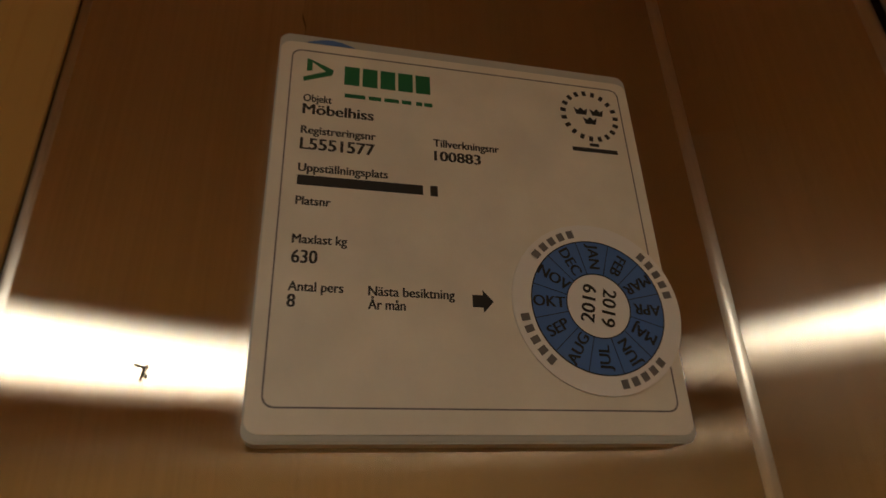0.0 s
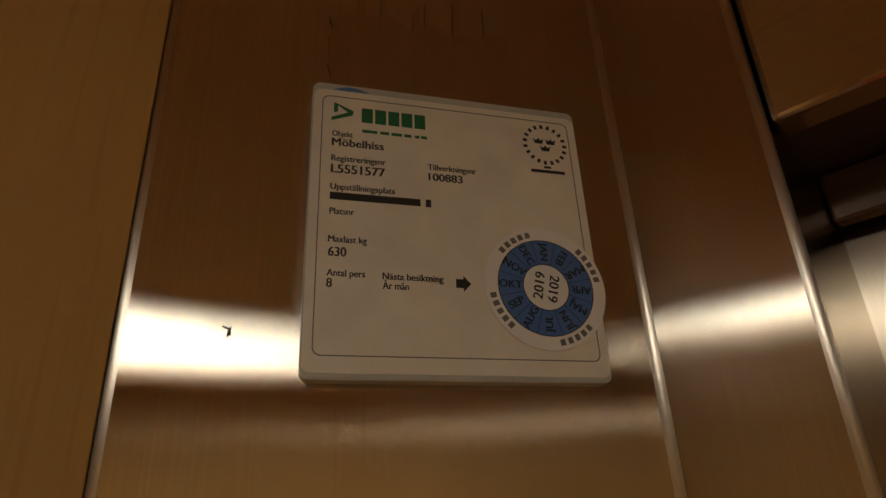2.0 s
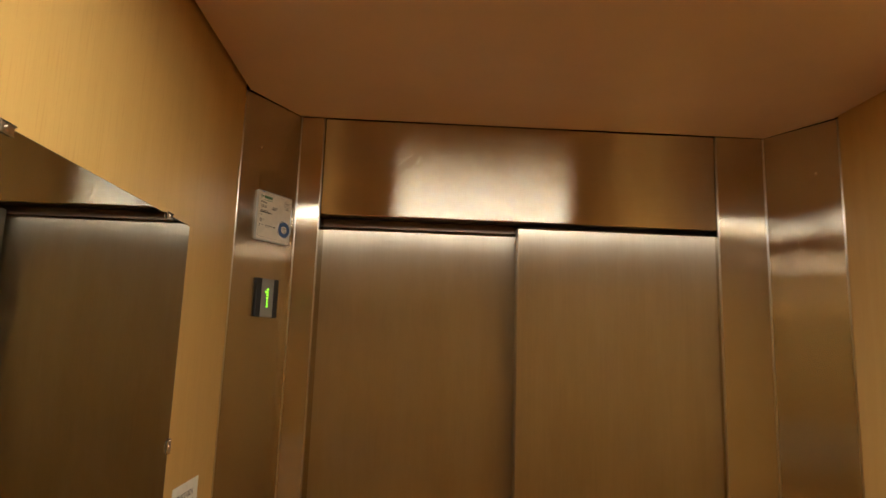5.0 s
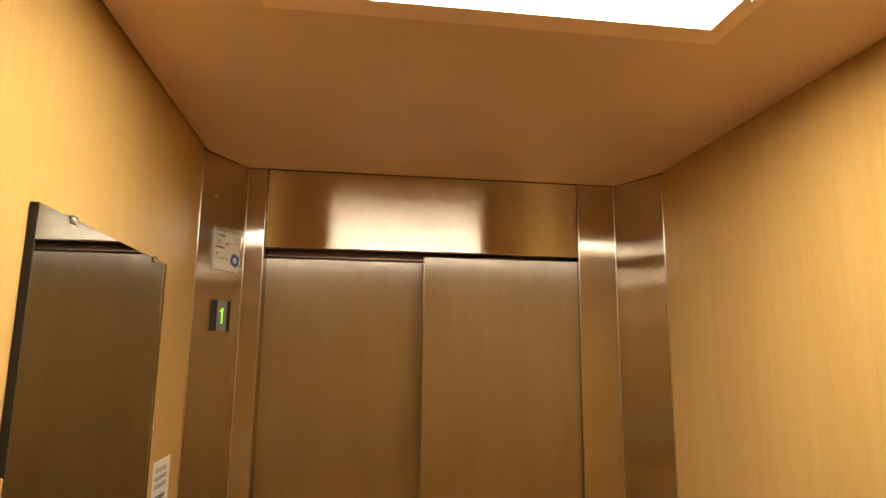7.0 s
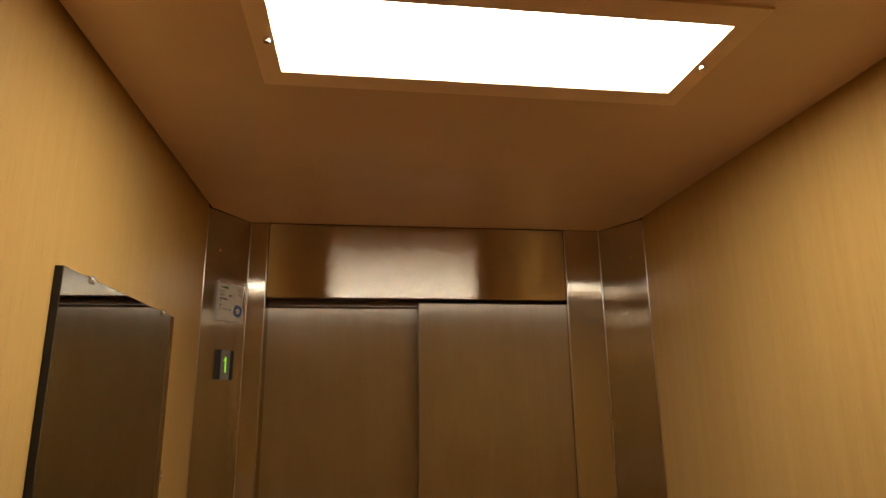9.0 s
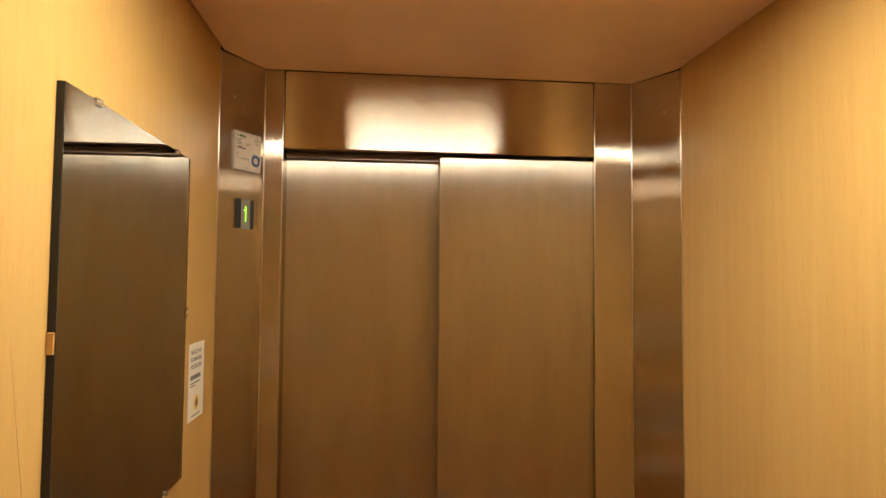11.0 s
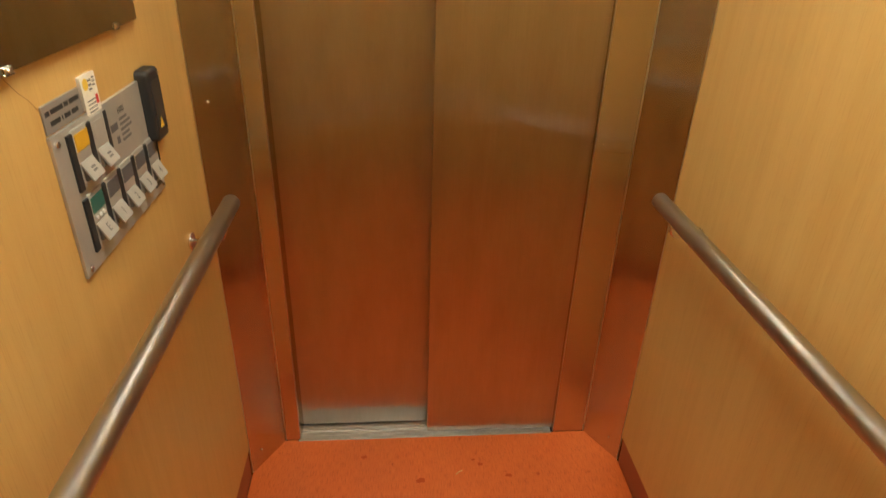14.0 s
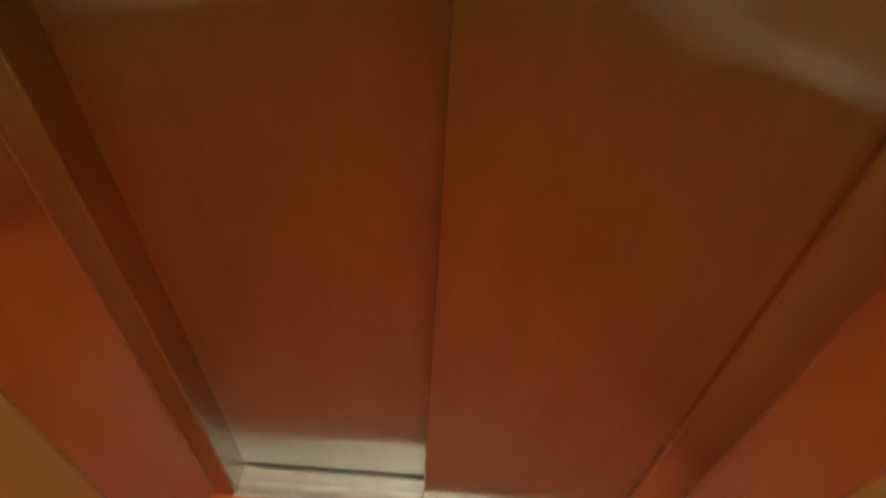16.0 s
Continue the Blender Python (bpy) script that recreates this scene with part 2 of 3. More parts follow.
def bm_join(*parts):
    out = bmesh.new()
    for p in parts:
        me = bpy.data.meshes.new("piece")
        p.to_mesh(me)
        p.free()
        out.from_mesh(me)
        bpy.data.meshes.remove(me)
    return out


def bm_tube(points, radius, n=14):
    """A round bar along a line of points."""
    bm = bmesh.new()
    rings = []
    side = None
    for i, p in enumerate(points):
        p = Vector(p)
        a = Vector(points[max(i - 1, 0)])
        b = Vector(points[min(i + 1, len(points) - 1)])
        way = (b - a).normalized()
        if side is None:
            side = way.orthogonal().normalized()
        side = (side - way * side.dot(way)).normalized()
        other = way.cross(side)
        rings.append([bm.verts.new(p + radius * (math.cos(2 * math.pi * k / n) * side + math.sin(2 * math.pi * k / n) * other)) for k in range(n)])
    for r, s in zip(rings, rings[1:]):
        for k in range(n):
            f = bm.faces.new((r[k], r[(k + 1) % n], s[(k + 1) % n], s[k]))
            f.smooth = True
    bm.faces.new(rings[0][::-1])
    bm.faces.new(rings[-1])
    bmesh.ops.recalc_face_normals(bm, faces=bm.faces[:])
    return bm


def fillet(points, radius, n=6):
    """Rounds the corners of an open line in plan; tiny straight pieces beside each bend keep the flats flat."""
    out = [Vector(points[0])]
    for p, q, r in zip(points, points[1:], points[2:]):
        p, q, r = Vector(p), Vector(q), Vector(r)
        u, v = (p - q).normalized(), (r - q).normalized()
        half = u.angle(v) / 2
        t = radius / math.tan(half)
        centre = q + (u + v).normalized() * (radius / math.sin(half))
        a, b = q + u * t - centre, q + v * t - centre
        out.append(q + u * (t + 0.0006))
        for i in range(n + 1):
            w = a.lerp(b, i / n)
            out.append(centre + w.normalized() * radius)
        out.append(q + v * (t + 0.0006))
    out.append(Vector(points[-1]))
    return out


def bm_sheet(points, z0, z1, thick):
    """A folded sheet standing upright on a line in plan, thickened to the left of its way."""
    bm = bmesh.new()
    back = []
    for i, p in enumerate(points):
        a, b = points[max(i - 1, 0)], points[min(i + 1, len(points) - 1)]
        d = (b - a).normalized()
        back.append(p + Vector((-d.y, d.x)) * thick)
    rows = [[bm.verts.new((p.x, p.y, z)) for p in line] for line in (points, back) for z in (z0, z1)]
    f0, f1, b0, b1 = rows
    for i in range(len(points) - 1):
        bm.faces.new((f0[i], f0[i + 1], f1[i + 1], f1[i])).smooth = True
        bm.faces.new((b0[i + 1], b0[i], b1[i], b1[i + 1])).smooth = True
        bm.faces.new((f1[i], f1[i + 1], b1[i + 1], b1[i]))
        bm.faces.new((f0[i + 1], f0[i], b0[i], b0[i + 1]))
    bm.faces.new((f0[0], f1[0], b1[0], b0[0]))
    bm.faces.new((f0[-1], b0[-1], b1[-1], f1[-1]))
    for e in bm.edges:
        if len(e.link_faces) == 2 and e.link_faces[0].smooth != e.link_faces[1].smooth:
            e.smooth = False
    return bm


def mesh_of(name, bm, mat):
    me = bpy.data.meshes.new(name)
    bm.normal_update()
    bm.to_mesh(me)
    bm.free()
    me.materials.append(mat)
    return me


def part(name, bm, mat, parent, label=""):
    ob = new(name, mesh_of(name, bm, mat))
    ob.parent = parent
    return tagged(ob, label=label)


def structure(name, bm, mat, label, category, m=None):
    ob = new(name, mesh_of(name, bm, mat))
    if m is not None:
        ob.matrix_basis = m
    return tagged(ob, label, category, kind="structure")


def bent_edges(ob, width=0.0022):
    """Gives the narrow faces along folds and edges the duller gloss of bent steel."""
    ob.data.materials.append(FOLD_STEEL)
    for p in ob.data.polygons:
        pts = [ob.data.vertices[i].co for i in p.vertices]
        sides = sorted((pts[i] - pts[i - 1]).length for i in range(len(pts)))
        if sides[0] < width and abs(p.normal.z) < 0.9:
            p.material_index = 1
    return ob


def thing(name, m, label, category, group=""):
    """An empty at a thing's place, which carries its parts."""
    ob = new(name)
    ob.empty_display_size = 0.05
    ob.matrix_basis = m
    return tagged(ob, label, category, group)


def bm_text(words, size, at=(0, 0), turn=0.0, align="LEFT", y=0.0, depth=0.00006, squeeze=1.0, bold=0.0):
    """Lettering that faces -y, its base line at a place in x and z; bold thickens the strokes sideways."""
    if bold:
        return bm_join(*[bm_text(words, size, (at[0] + k * bold * size, at[1]), turn, align, y - 0.00001 * k, depth, squeeze) for k in (-1, 0, 1)])
    cu = bpy.data.curves.new("lettering", "FONT")
    cu.body, cu.size, cu.align_x, cu.extrude, cu.resolution_u = words, size, align, depth, 3
    ob = bpy.data.objects.new("lettering", cu)
    scene.collection.objects.link(ob)
    dg = bpy.context.evaluated_depsgraph_get()
    dg.update()
    me = bpy.data.meshes.new_from_object(ob.evaluated_get(dg))
    bm = bmesh.new()
    bm.from_mesh(me)
    bpy.data.objects.remove(ob)
    bpy.data.curves.remove(cu)
    bpy.data.meshes.remove(me)
    bm.transform(Matrix.Translation((at[0], y, at[1])) @ Matrix.Rotation(radians(90), 4, "X") @ Matrix.Rotation(radians(turn), 4, "Z") @ Matrix.Diagonal((squeeze, 1, 1, 1)))
    return bm


def part_bars(name, rows, y, mat, parent, label=""):
    """One part for each bar."""
    for row in rows:
        part(name, bm_bars([row], y), mat, parent, label)


def bm_bars(rows, y, depth=0.00008):
    """Bars in place of writing: x, z of the middle left, length and height."""
    return bm_join(*[bm_box(x, x + w, y - depth, y, z - h / 2, z + h / 2) for x, z, w, h in rows])


# ---- the lift car: structure ----
H = 2.195          # ceiling
HALF = 0.55        # side walls
BACK = -2.10
HEAD = 1.997       # underside of the header
CUT = 0.12         # depth of the slanted front panels
XL, XR = -0.425, 0.375   # door opening
FRONT = 0.0055     # face of the door columns
LEFT_WALL = pose(-HALF, 0, 0, 0, 0, 90)
FOLD = -0.4750     # fold between the slanted panel and the door column
SLANT = math.degrees(math.atan2(0.12, 0.07))
LEFT_SLANT = pose(-HALF + 0.0011, -CUT - 0.0007, 0, 0, 0, math.degrees(math.atan2(CUT + 0.0030, FOLD + HALF)))
RIGHT_SLANT = pose(0.48, 0, 0, 0, 0, -SLANT)

structure("floor", bm_slab([(-HALF, BACK), (HALF, BACK), (HALF, -CUT), (0.4785, 0.004), (0.3735, 0.004), (0.3735, -0.0005), (-0.4335, -0.0005), (-0.4335, 0.004), (FOLD + 0.0015, 0.004), (-HALF, -CUT)], -0.04, 0.0), LINO,
          "orange linoleum lift floor with fine dark flecks and faint stains", "floor")
structure("wall_left", bm_box(-HALF - 0.03, -HALF, BACK, -CUT - 0.0011, 0.094, H + 0.03, 0.0006, 1), WOOD, "light beech laminate wall panel of the lift car", "wall")
structure("wall_right", bm_box(HALF, HALF + 0.03, BACK, -CUT - 0.0011, 0.094, H + 0.03, 0.0006, 1), WOOD, "light beech laminate wall panel of the lift car", "wall")
structure("wall_back", bm_box(-HALF - 0.03, HALF + 0.03, BACK - 0.03, BACK - 0.001, -0.04, H + 0.03), WOOD, "light beech laminate rear wall of the lift car", "wall")
for side in (-1, 1):
    x0, x1 = sorted((side * (HALF + 0.003), side * (HALF + 0.03)))
    structure("baseboard", bm_box(x0, x1, BACK, -CUT - 0.004, -0.04, 0.0925, 0.0015, 1), BASE, "dark red-brown vinyl skirting below the wall panel", "skirting")
structure("baseboard_back", bm_box(-HALF, HALF, BACK, BACK + 0.004, 0.001, 0.092), BASE, "dark red-brown vinyl skirting below the rear wall", "skirting")

# ceiling with a hole for the light and a narrow dark joint along the walls
LX0, LX1, LY0, LY1 = -0.302, 0.282, -0.969, -0.792
gap = 0.007
cx0, cx1, cy0, cy1 = -HALF + gap, HALF - gap, BACK + gap, 0.004
strips = [bm_box(cx0, LX0, cy0, -CUT, H, H + 0.018), bm_box(LX1, cx1, cy0, -CUT, H, H + 0.018),
          bm_box(LX0, LX1, cy0, LY0, H, H + 0.018), bm_box(LX0, LX1, LY1, -CUT, H, H + 0.018),
          bm_slab([(cx0, -CUT), (cx1, -CUT), (0.478, cy1), (FOLD + 0.002, cy1)], H, H + 0.018)]
structure("ceiling", bm_join(*strips), CEILING, "brown semi-gloss laminate ceiling of the lift car", "ceiling")
# unseen sheet added over the ceiling joint to keep the sky's light out
structure("roof_light_block", bm_box(-HALF - 0.03, HALF + 0.03, BACK - 0.03, 0.14, H + 0.032, H + 0.05), DARK, "unseen dark sheet added above the lift ceiling to block sky light", "roof")

# folded steel front panels beside the door
left_line = fillet([(-HALF - 0.020, -CUT + 0.0025), (-HALF + 0.0007, -CUT - 0.0010), (FOLD + 0.0032, FRONT), (XL, FRONT), (XL, 0.13)], 0.0022)
right_line = fillet([(XR, 0.13), (XR, FRONT), (0.4768, FRONT), (HALF - 0.0007, -CUT - 0.0010), (HALF + 0.020, -CUT + 0.0025)], 0.0022)
front_left = structure("front_panel_left", bm_sheet(left_line, 0.001, H - 0.001, 0.003), STEEL, "folded brushed stainless steel panel beside the lift door", "wall panel")
front_right = structure("front_panel_right", bm_sheet(right_line, 0.001, H - 0.001, 0.003), STEEL, "folded brushed stainless steel panel beside the lift door", "wall panel")
bent_edges(front_left)
bent_edges(front_right)
structure("front_wall_left", bm_slab([(-HALF - 0.03, -CUT + 0.007), (-HALF - 0.005, -CUT + 0.007), (FOLD - 0.0045, FRONT + 0.006), (XL - 0.006, FRONT + 0.006), (XL - 0.006, 0.13), (-HALF - 0.03, 0.13)], -0.04, H + 0.03), DARK, "dark sheet behind the steel front panel", "wall")
structure("front_wall_right", bm_slab([(HALF + 0.03, -CUT + 0.007), (HALF + 0.03, 0.13), (XR + 0.006, 0.13), (XR + 0.006, FRONT + 0.006), (0.4845, FRONT + 0.006), (HALF + 0.005, -CUT + 0.007)], -0.04, H + 0.03), DARK, "dark sheet behind the steel front panel", "wall")
# unseen sheets added outside both corners so no daylight leaks through the panel joint
for side in (-1, 1):
    x0, x1 = sorted((side * (HALF + 0.031), side * (HALF + 0.045)))
    structure("corner_light_block", bm_box(x0, x1, -0.25, 0.13, -0.04, H + 0.03), DARK, "unseen dark sheet added outside the car corner to block daylight", "wall")
structure("header", bm_box(XL + 0.0012, XR - 0.0012, FRONT + 0.001, FRONT + 0.014, HEAD, H - 0.001, 0.002, 3), STEEL_LEVEL, "brushed stainless steel header above the lift door", "header")
structure("header_box", bm_box(XL, XR, FRONT + 0.0145, 0.13, HEAD + 0.003, H + 0.03), worn("header_underside", (0.10, 0.075, 0.06), 0.45, 0.4), "dark underside of the door header", "header")
structure("door_track", bm_box(XL + 0.001, XR - 0.001, 0.056, 0.064, HEAD - 0.016, HEAD + 0.002, 0.001, 1), worn("track_steel", (0.16, 0.12, 0.10), 0.4, 0.6), "narrow dark hanging rail above the lift door", "track")

for holder, ends in ((front_left, 0), (front_right, 1)):
    m = RIGHT_SLANT if ends else LEFT_SLANT
    for a, z in ((0.045, 2.098), (0.043, 1.093), (0.045, 0.055)):
        a = 0.139 - a if ends else a
        sc = part("screw", bm_dome(0.0034, 0.0026), CHROME, holder, "domed bright screw head")
        sc.matrix_basis = m @ pose(a, -0.0006, z)

# ---- sliding doors ----
def door_leaf(x0, x1, y0, y1, top):
    d = thing("sliding_door", pose((x0 + x1) / 2, (y0 + y1) / 2, 0.0), "closed brushed stainless steel sliding lift door leaf", "lift door", "lift door leaves")
    w, t = (x1 - x0) / 2, (y1 - y0) / 2
    bent_edges(part("leaf", bm_box(-w, w, -t, t, 0.0035, top, 0.003, 4), DOOR_STEEL, d))
    for s in (-0.6, 0.6):
        part("guide_shoe", bm_box(s * w - 0.03, s * w + 0.03, -0.004, 0.004, -0.010, 0.0032, 0.001, 1), BLACK, d)
    return d


door_leaf(-0.440, -0.005, 0.070, 0.098, 1.988)
door_leaf(-0.030, 0.392, 0.020, 0.050, 1.989)

# ---- sills ----
def sill(name, x0, x1, ridges, label):
    """An aluminium sill: ribs at full height with grooves between them, over a base."""
    lo, hi = ridges[0][0], ridges[-1][1]
    bits = [bm_box(x0, x1, lo, hi, -0.04, -0.006)]
    bits += [bm_box(x0, x1, a, b, -0.0065, 0.0, 0.0008, 1) for a, b in ridges]
    return tagged(new(name, mesh_of(name, bm_join(*bits), ALU)), label, "sill", kind="structure")


sill("car_sill", -0.432, 0.372, [(0.0, 0.010), (0.012, 0.019), (0.0205, 0.029), (0.042, 0.052), (0.0535, 0.064), (0.078, 0.096), (0.0975, 0.117), (0.1185, 0.138)],
     "worn ribbed aluminium sill of the lift car")
sill("landing_sill", -0.43, 0.382, [(0.163, 0.180), (0.1815, 0.197), (0.209, 0.224), (0.2255, 0.241), (0.252, 0.270), (0.2715, 0.290), (0.2915, 0.310), (0.3115, 0.330), (0.3315, 0.356)],
     "worn ribbed aluminium sill of the landing door")

# ---- ceiling light ----
light = thing("ceiling_light", pose((LX0 + LX1) / 2, (LY0 + LY1) / 2, H), "flat rectangular ceiling light with glowing diffuser and brown trim", "ceiling light")
hx, hy = (LX1 - LX0) / 2, (LY1 - LY0) / 2
ox, oy = 0.321, 0.127
ring = bm_ring([(ox, oy), (-ox, oy), (-ox, -oy), (ox, -oy)], [(hx, hy), (-hx, hy), (-hx, -hy), (hx, -hy)], 0, -0.0045)
ring.transform(Matrix.Rotation(radians(-90), 4, "X"))
bmesh.ops.recalc_face_normals(ring, faces=ring.faces[:])
for v in ring.verts:
    v.co.z = -abs(v.co.z)
bmesh.ops.recalc_face_normals(ring, faces=ring.faces[:])
part("trim_frame", ring, TRIM, light, "brown painted trim frame")
part("diffuser", bm_box(-hx + 0.0005, hx - 0.0005, -hy + 0.0005, hy - 0.0005, 0.006, 0.010), DIFFUSER, light, "glowing white diffuser")
for s in (-1, 1):
    part("knob", bm_cyl(0.0045, 0.007, (s * (hx + 0.009), 0.004, -0.008), "z", 16, bevel=0.001), CHROME, light, "small chrome screw knob")

# ---- mirror ----
mirror = thing("wall_mirror", LEFT_WALL, "frameless rectangular wall mirror held by small clips", "mirror")
MX0, MX1, MZ0, MZ1 = -0.828, -0.358, 1.303, 1.896
part("mirror_glass", bm_box(MX0 + 0.0006, MX1 - 0.0006, -0.0103, -0.0102, MZ0 + 0.0006, MZ1 - 0.0006), MIRROR, mirror, "silvered mirror glass")
part("backing_board", bm_box(MX0, MX1, -0.0101, -0.0004, MZ0, MZ1, 0.0005, 1), DARK, mirror, "black backing board")
for x, z, r in ((-0.745, MZ1, 0), (-0.432, MZ1, 0), (-0.745, MZ0, 180), (-0.445, MZ0, 180), (MX1, 1.607, -90)):
    c = part("clip", bm_join(bm_box(-0.010, 0.010, -0.0125, 0.0, 0.0005, 0.003, 0.0005, 1), bm_box(-0.008, 0.008, -0.0125, -0.0105, -0.007, 0.003, 0.0006, 1), bm_cyl(0.003, 0.0015, (0, -0.013, -0.002), "y", 12)), CHROME, mirror, "chrome clip")
    c.matrix_basis = pose(x, 0, z) @ Matrix.Rotation(radians(-r), 4, "Y")
part("spacer", bm_box(MX0 - 0.002, MX0 + 0.010, -0.0090, -0.0004, 1.585, 1.610, 0.0008, 1), WOOD, mirror, "small wooden spacer block")

# ---- handrails ----
def handrail(side):
    m = pose(side * 0.479, 0, 0.903)
    r = thing("handrail", m, "round brushed steel handrail on the lift wall", "handrail", "handrails")
    y0, y1 = -1.95, -0.190
    part("bar", bm_cyl(0.0187, y1 - y0, (0, (y0 + y1) / 2, 0), "y", 40, bevel=0.0015), RAIL, r)
    w = HALF - 0.479
    for y in (-0.275, -1.07, -1.86):
        b = part("bracket", bm_tube([(side * w, y, -0.050), (side * 0.022, y, -0.050), (side * 0.012, y, -0.048), (side * 0.004, y, -0.043), (0, y, -0.035), (0, y, -0.016)], 0.005), CHROME, r, "bent chrome bracket rod")
        ros = part("rosette", bm_cyl(0.0185, 0.005, (side * (w - 0.0026), y, -0.050), "x", 28, bevel=0.0012), CHROME, b, "round chrome rosette")
    return r


handrail(-1)
handrail(1)

# ---- control panel ----
panel = thing("control_panel", LEFT_WALL, "grey metal lift control panel with slanted push keys", "control panel")
PX0, PX1, PZ0, PZ1 = -0.692, -0.361, 1.012, 1.212
part("plate", bm_box(PX0, PX1, -0.0050, -0.0004, PZ0, PZ1, 0.0008, 2), PLATE, panel)
for x, z in ((PX0 + 0.012, PZ1 - 0.012), (PX1 - 0.010, PZ1 - 0.010), (PX0 + 0.012, PZ0 + 0.010), (PX1 - 0.010, PZ0 + 0.010)):
    part("screw", bm_cyl(0.0045, 0.003, (x, -0.0064, z), "y", 14, bevel=0.0008), CHROME, panel, "domed chrome screw")


def key_module(x, z, window, mark):
    """One push key: black side slot, window above, slanted key below with its mark."""
    w = 0.040
    k = part("key_housing", bm_box(x - 0.002, x + w + 0.002, -0.0075, -0.0046, z - 0.040, z + 0.040, 0.0008, 1), KEY, panel, "raised metal key housing")
    part("slot", bm_box(x - 0.0160, x - 0.0025, -0.0082, -0.0046, z - 0.041, z + 0.037, 0.0004, 1), BLACK, k, "black plastic slot cheek")
    part("window", bm_box(x + 0.001, x + w - 0.001, -0.0085, -0.0074, z + 0.010, z + 0.033), window, k, "coloured legend window")
    flap = bm_box(x + 0.001, x + w - 0.003, -0.0015, 0.0015, -0.014, 0.014, 0.0006, 2)
    flap.transform(Matrix.Translation((0, -0.0135, z - 0.018)) @ Matrix.Rotation(radians(-28), 4, "X"))
    f = part("key", flap, KEY, k, "slanted metal push key")
    sig = bm_text(mark, 0.017, (0, -0.006), 0, "CENTER", -0.0016) if mark else bm_bars([(-0.006, 0.002, 0.012, 0.003), (-0.006, -0.003, 0.012, 0.003)], -0.0015)
    sig.transform(Matrix.Translation((x + w / 2, -0.0135, z - 0.018)) @ Matrix.Rotation(radians(-28), 4, "X"))
    part("key_stem", bm_box(x + 0.004, x + w - 0.004, -0.0115, -0.0074, z - 0.032, z - 0.014, 0.0006, 1), GREYPLASTIC, k)
    part("key_mark", sig, GREY_INK, k)
    return k


ZT, ZB = 1.166, 1.076
key_module(-0.642, ZT, AMBER, "")
key_module(-0.587, ZT, KEY, "")
part("slot", bm_box(-0.541, -0.531, -0.0062, -0.0046, ZT - 0.020, ZT + 0.037, 0.0006, 1), BLACK, panel, "black plastic slot cheek")
for i, (win, mark) in enumerate(((TEAL, "E"), (SLATE, "1"), (SLATE, "2"), (SLATE, "3"), (SLATE, "4"))):
    k = key_module(-0.642 + 0.0565 * i, ZB, win, mark)
    if i == 0:
        for d in (0.008, 0.019, 0.030):
            part("lamp_dot", bm_cyl(0.003, 0.002, (-0.642 + d, -0.0085, ZB + 0.003), "y", 12), WHITE, k, "small white indicator dot")
part("slot", bm_box(-0.3675, -0.3625, -0.0062, -0.0046, ZB - 0.012, ZB + 0.037, 0.0006, 1), BLACK, panel, "black plastic slot cheek")
part("lettering", bm_text("HISS", 0.013, (-0.492, 1.185), 0, "LEFT", -0.0052, bold=0.02), INK, panel, "printed black word")
part_bars("text_bar", [(-0.492, 1.176 - 0.008 * i, w, 0.0045) for i, w in enumerate((0.030, 0.040, 0.043, 0.030, 0.034))], -0.0050, GREY_INK, panel, "line of small print")
part_bars("printed_field", [(-0.526, 1.170, 0.026, 0.011), (-0.512, 1.149, 0.011, 0.011)], -0.0050, SLATE, panel, "dark printed field")
part("name_field", bm_bars([(-0.405, 1.030, 0.030, 0.010)], -0.0050), SLATE, panel, "small dark printed field")

plaque = thing("plaque", LEFT_WALL, "thin engraved grey plaque above the control panel", "plaque")
part("plaque_plate", bm_box(-0.690, -0.588, -0.0030, -0.0004, 1.214, 1.250, 0.0005, 1), worn("plaque_grey", (0.30, 0.265, 0.235), 0.5, 0.3, 0.08, 40.0), plaque)
part_bars("engraved_word", [(-0.685 + x, z, w, 0.0062) for z, words in ((1.2385, ((0, 0.011), (0.014, 0.033), (0.050, 0.011), (0.064, 0.028))), (1.2250, ((0.008, 0.026), (0.038, 0.003), (0.045, 0.017), (0.065, 0.019)))) for x, w in words], -0.0030, INK, plaque, "dark engraved word")

card = thing("warning_sticker", LEFT_WALL, "small white sticker with yellow and red symbols", "sticker")
part("sheet", bm_prism(rounded(-0.587, -0.541, 1.208, 1.262, 0.003), -0.0064, -0.0058), PAPER, card)
part("yellow_symbol", bm_cyl(0.008, 0.0003, (-0.574, -0.0065, 1.249), "y", 20), YELLOW_INK, card)
part("red_field", bm_bars([(-0.552, 1.224, 0.008, 0.013)], -0.0064), RED_INK, card)
part_bars("text_bar", [(-0.566, 1.252 - 0.006 * i, 0.010, 0.003) for i in range(3)] + [(-0.553, 1.254 - 0.005 * i, 0.008, 0.0028) for i in range(3)] + [(-0.578, 1.226 - 0.005 * i, 0.026, 0.002) for i in range(4)], -0.0064, GREY_INK, card)
part("backing", bm_box(-0.585, -0.543, -0.0056, -0.0004, 1.2155, 1.260), PAPER, card)

unit = thing("intercom_box", LEFT_WALL @ pose(0.008, 0, -0.003), "black plastic intercom box with rounded corners", "intercom")
shell = bm_prism(rounded(-0.402, -0.345, 1.108, 1.229, 0.010, 5), -0.022, -0.0004)
rim = [e for e in shell.edges if all(abs(v.co.y + 0.022) < 1e-5 for v in e.verts)]
bmesh.ops.bevel(shell, geom=rim, offset=0.006, segments=3, profile=0.5, affect="EDGES")
part("shell", shell, BLACK, unit)
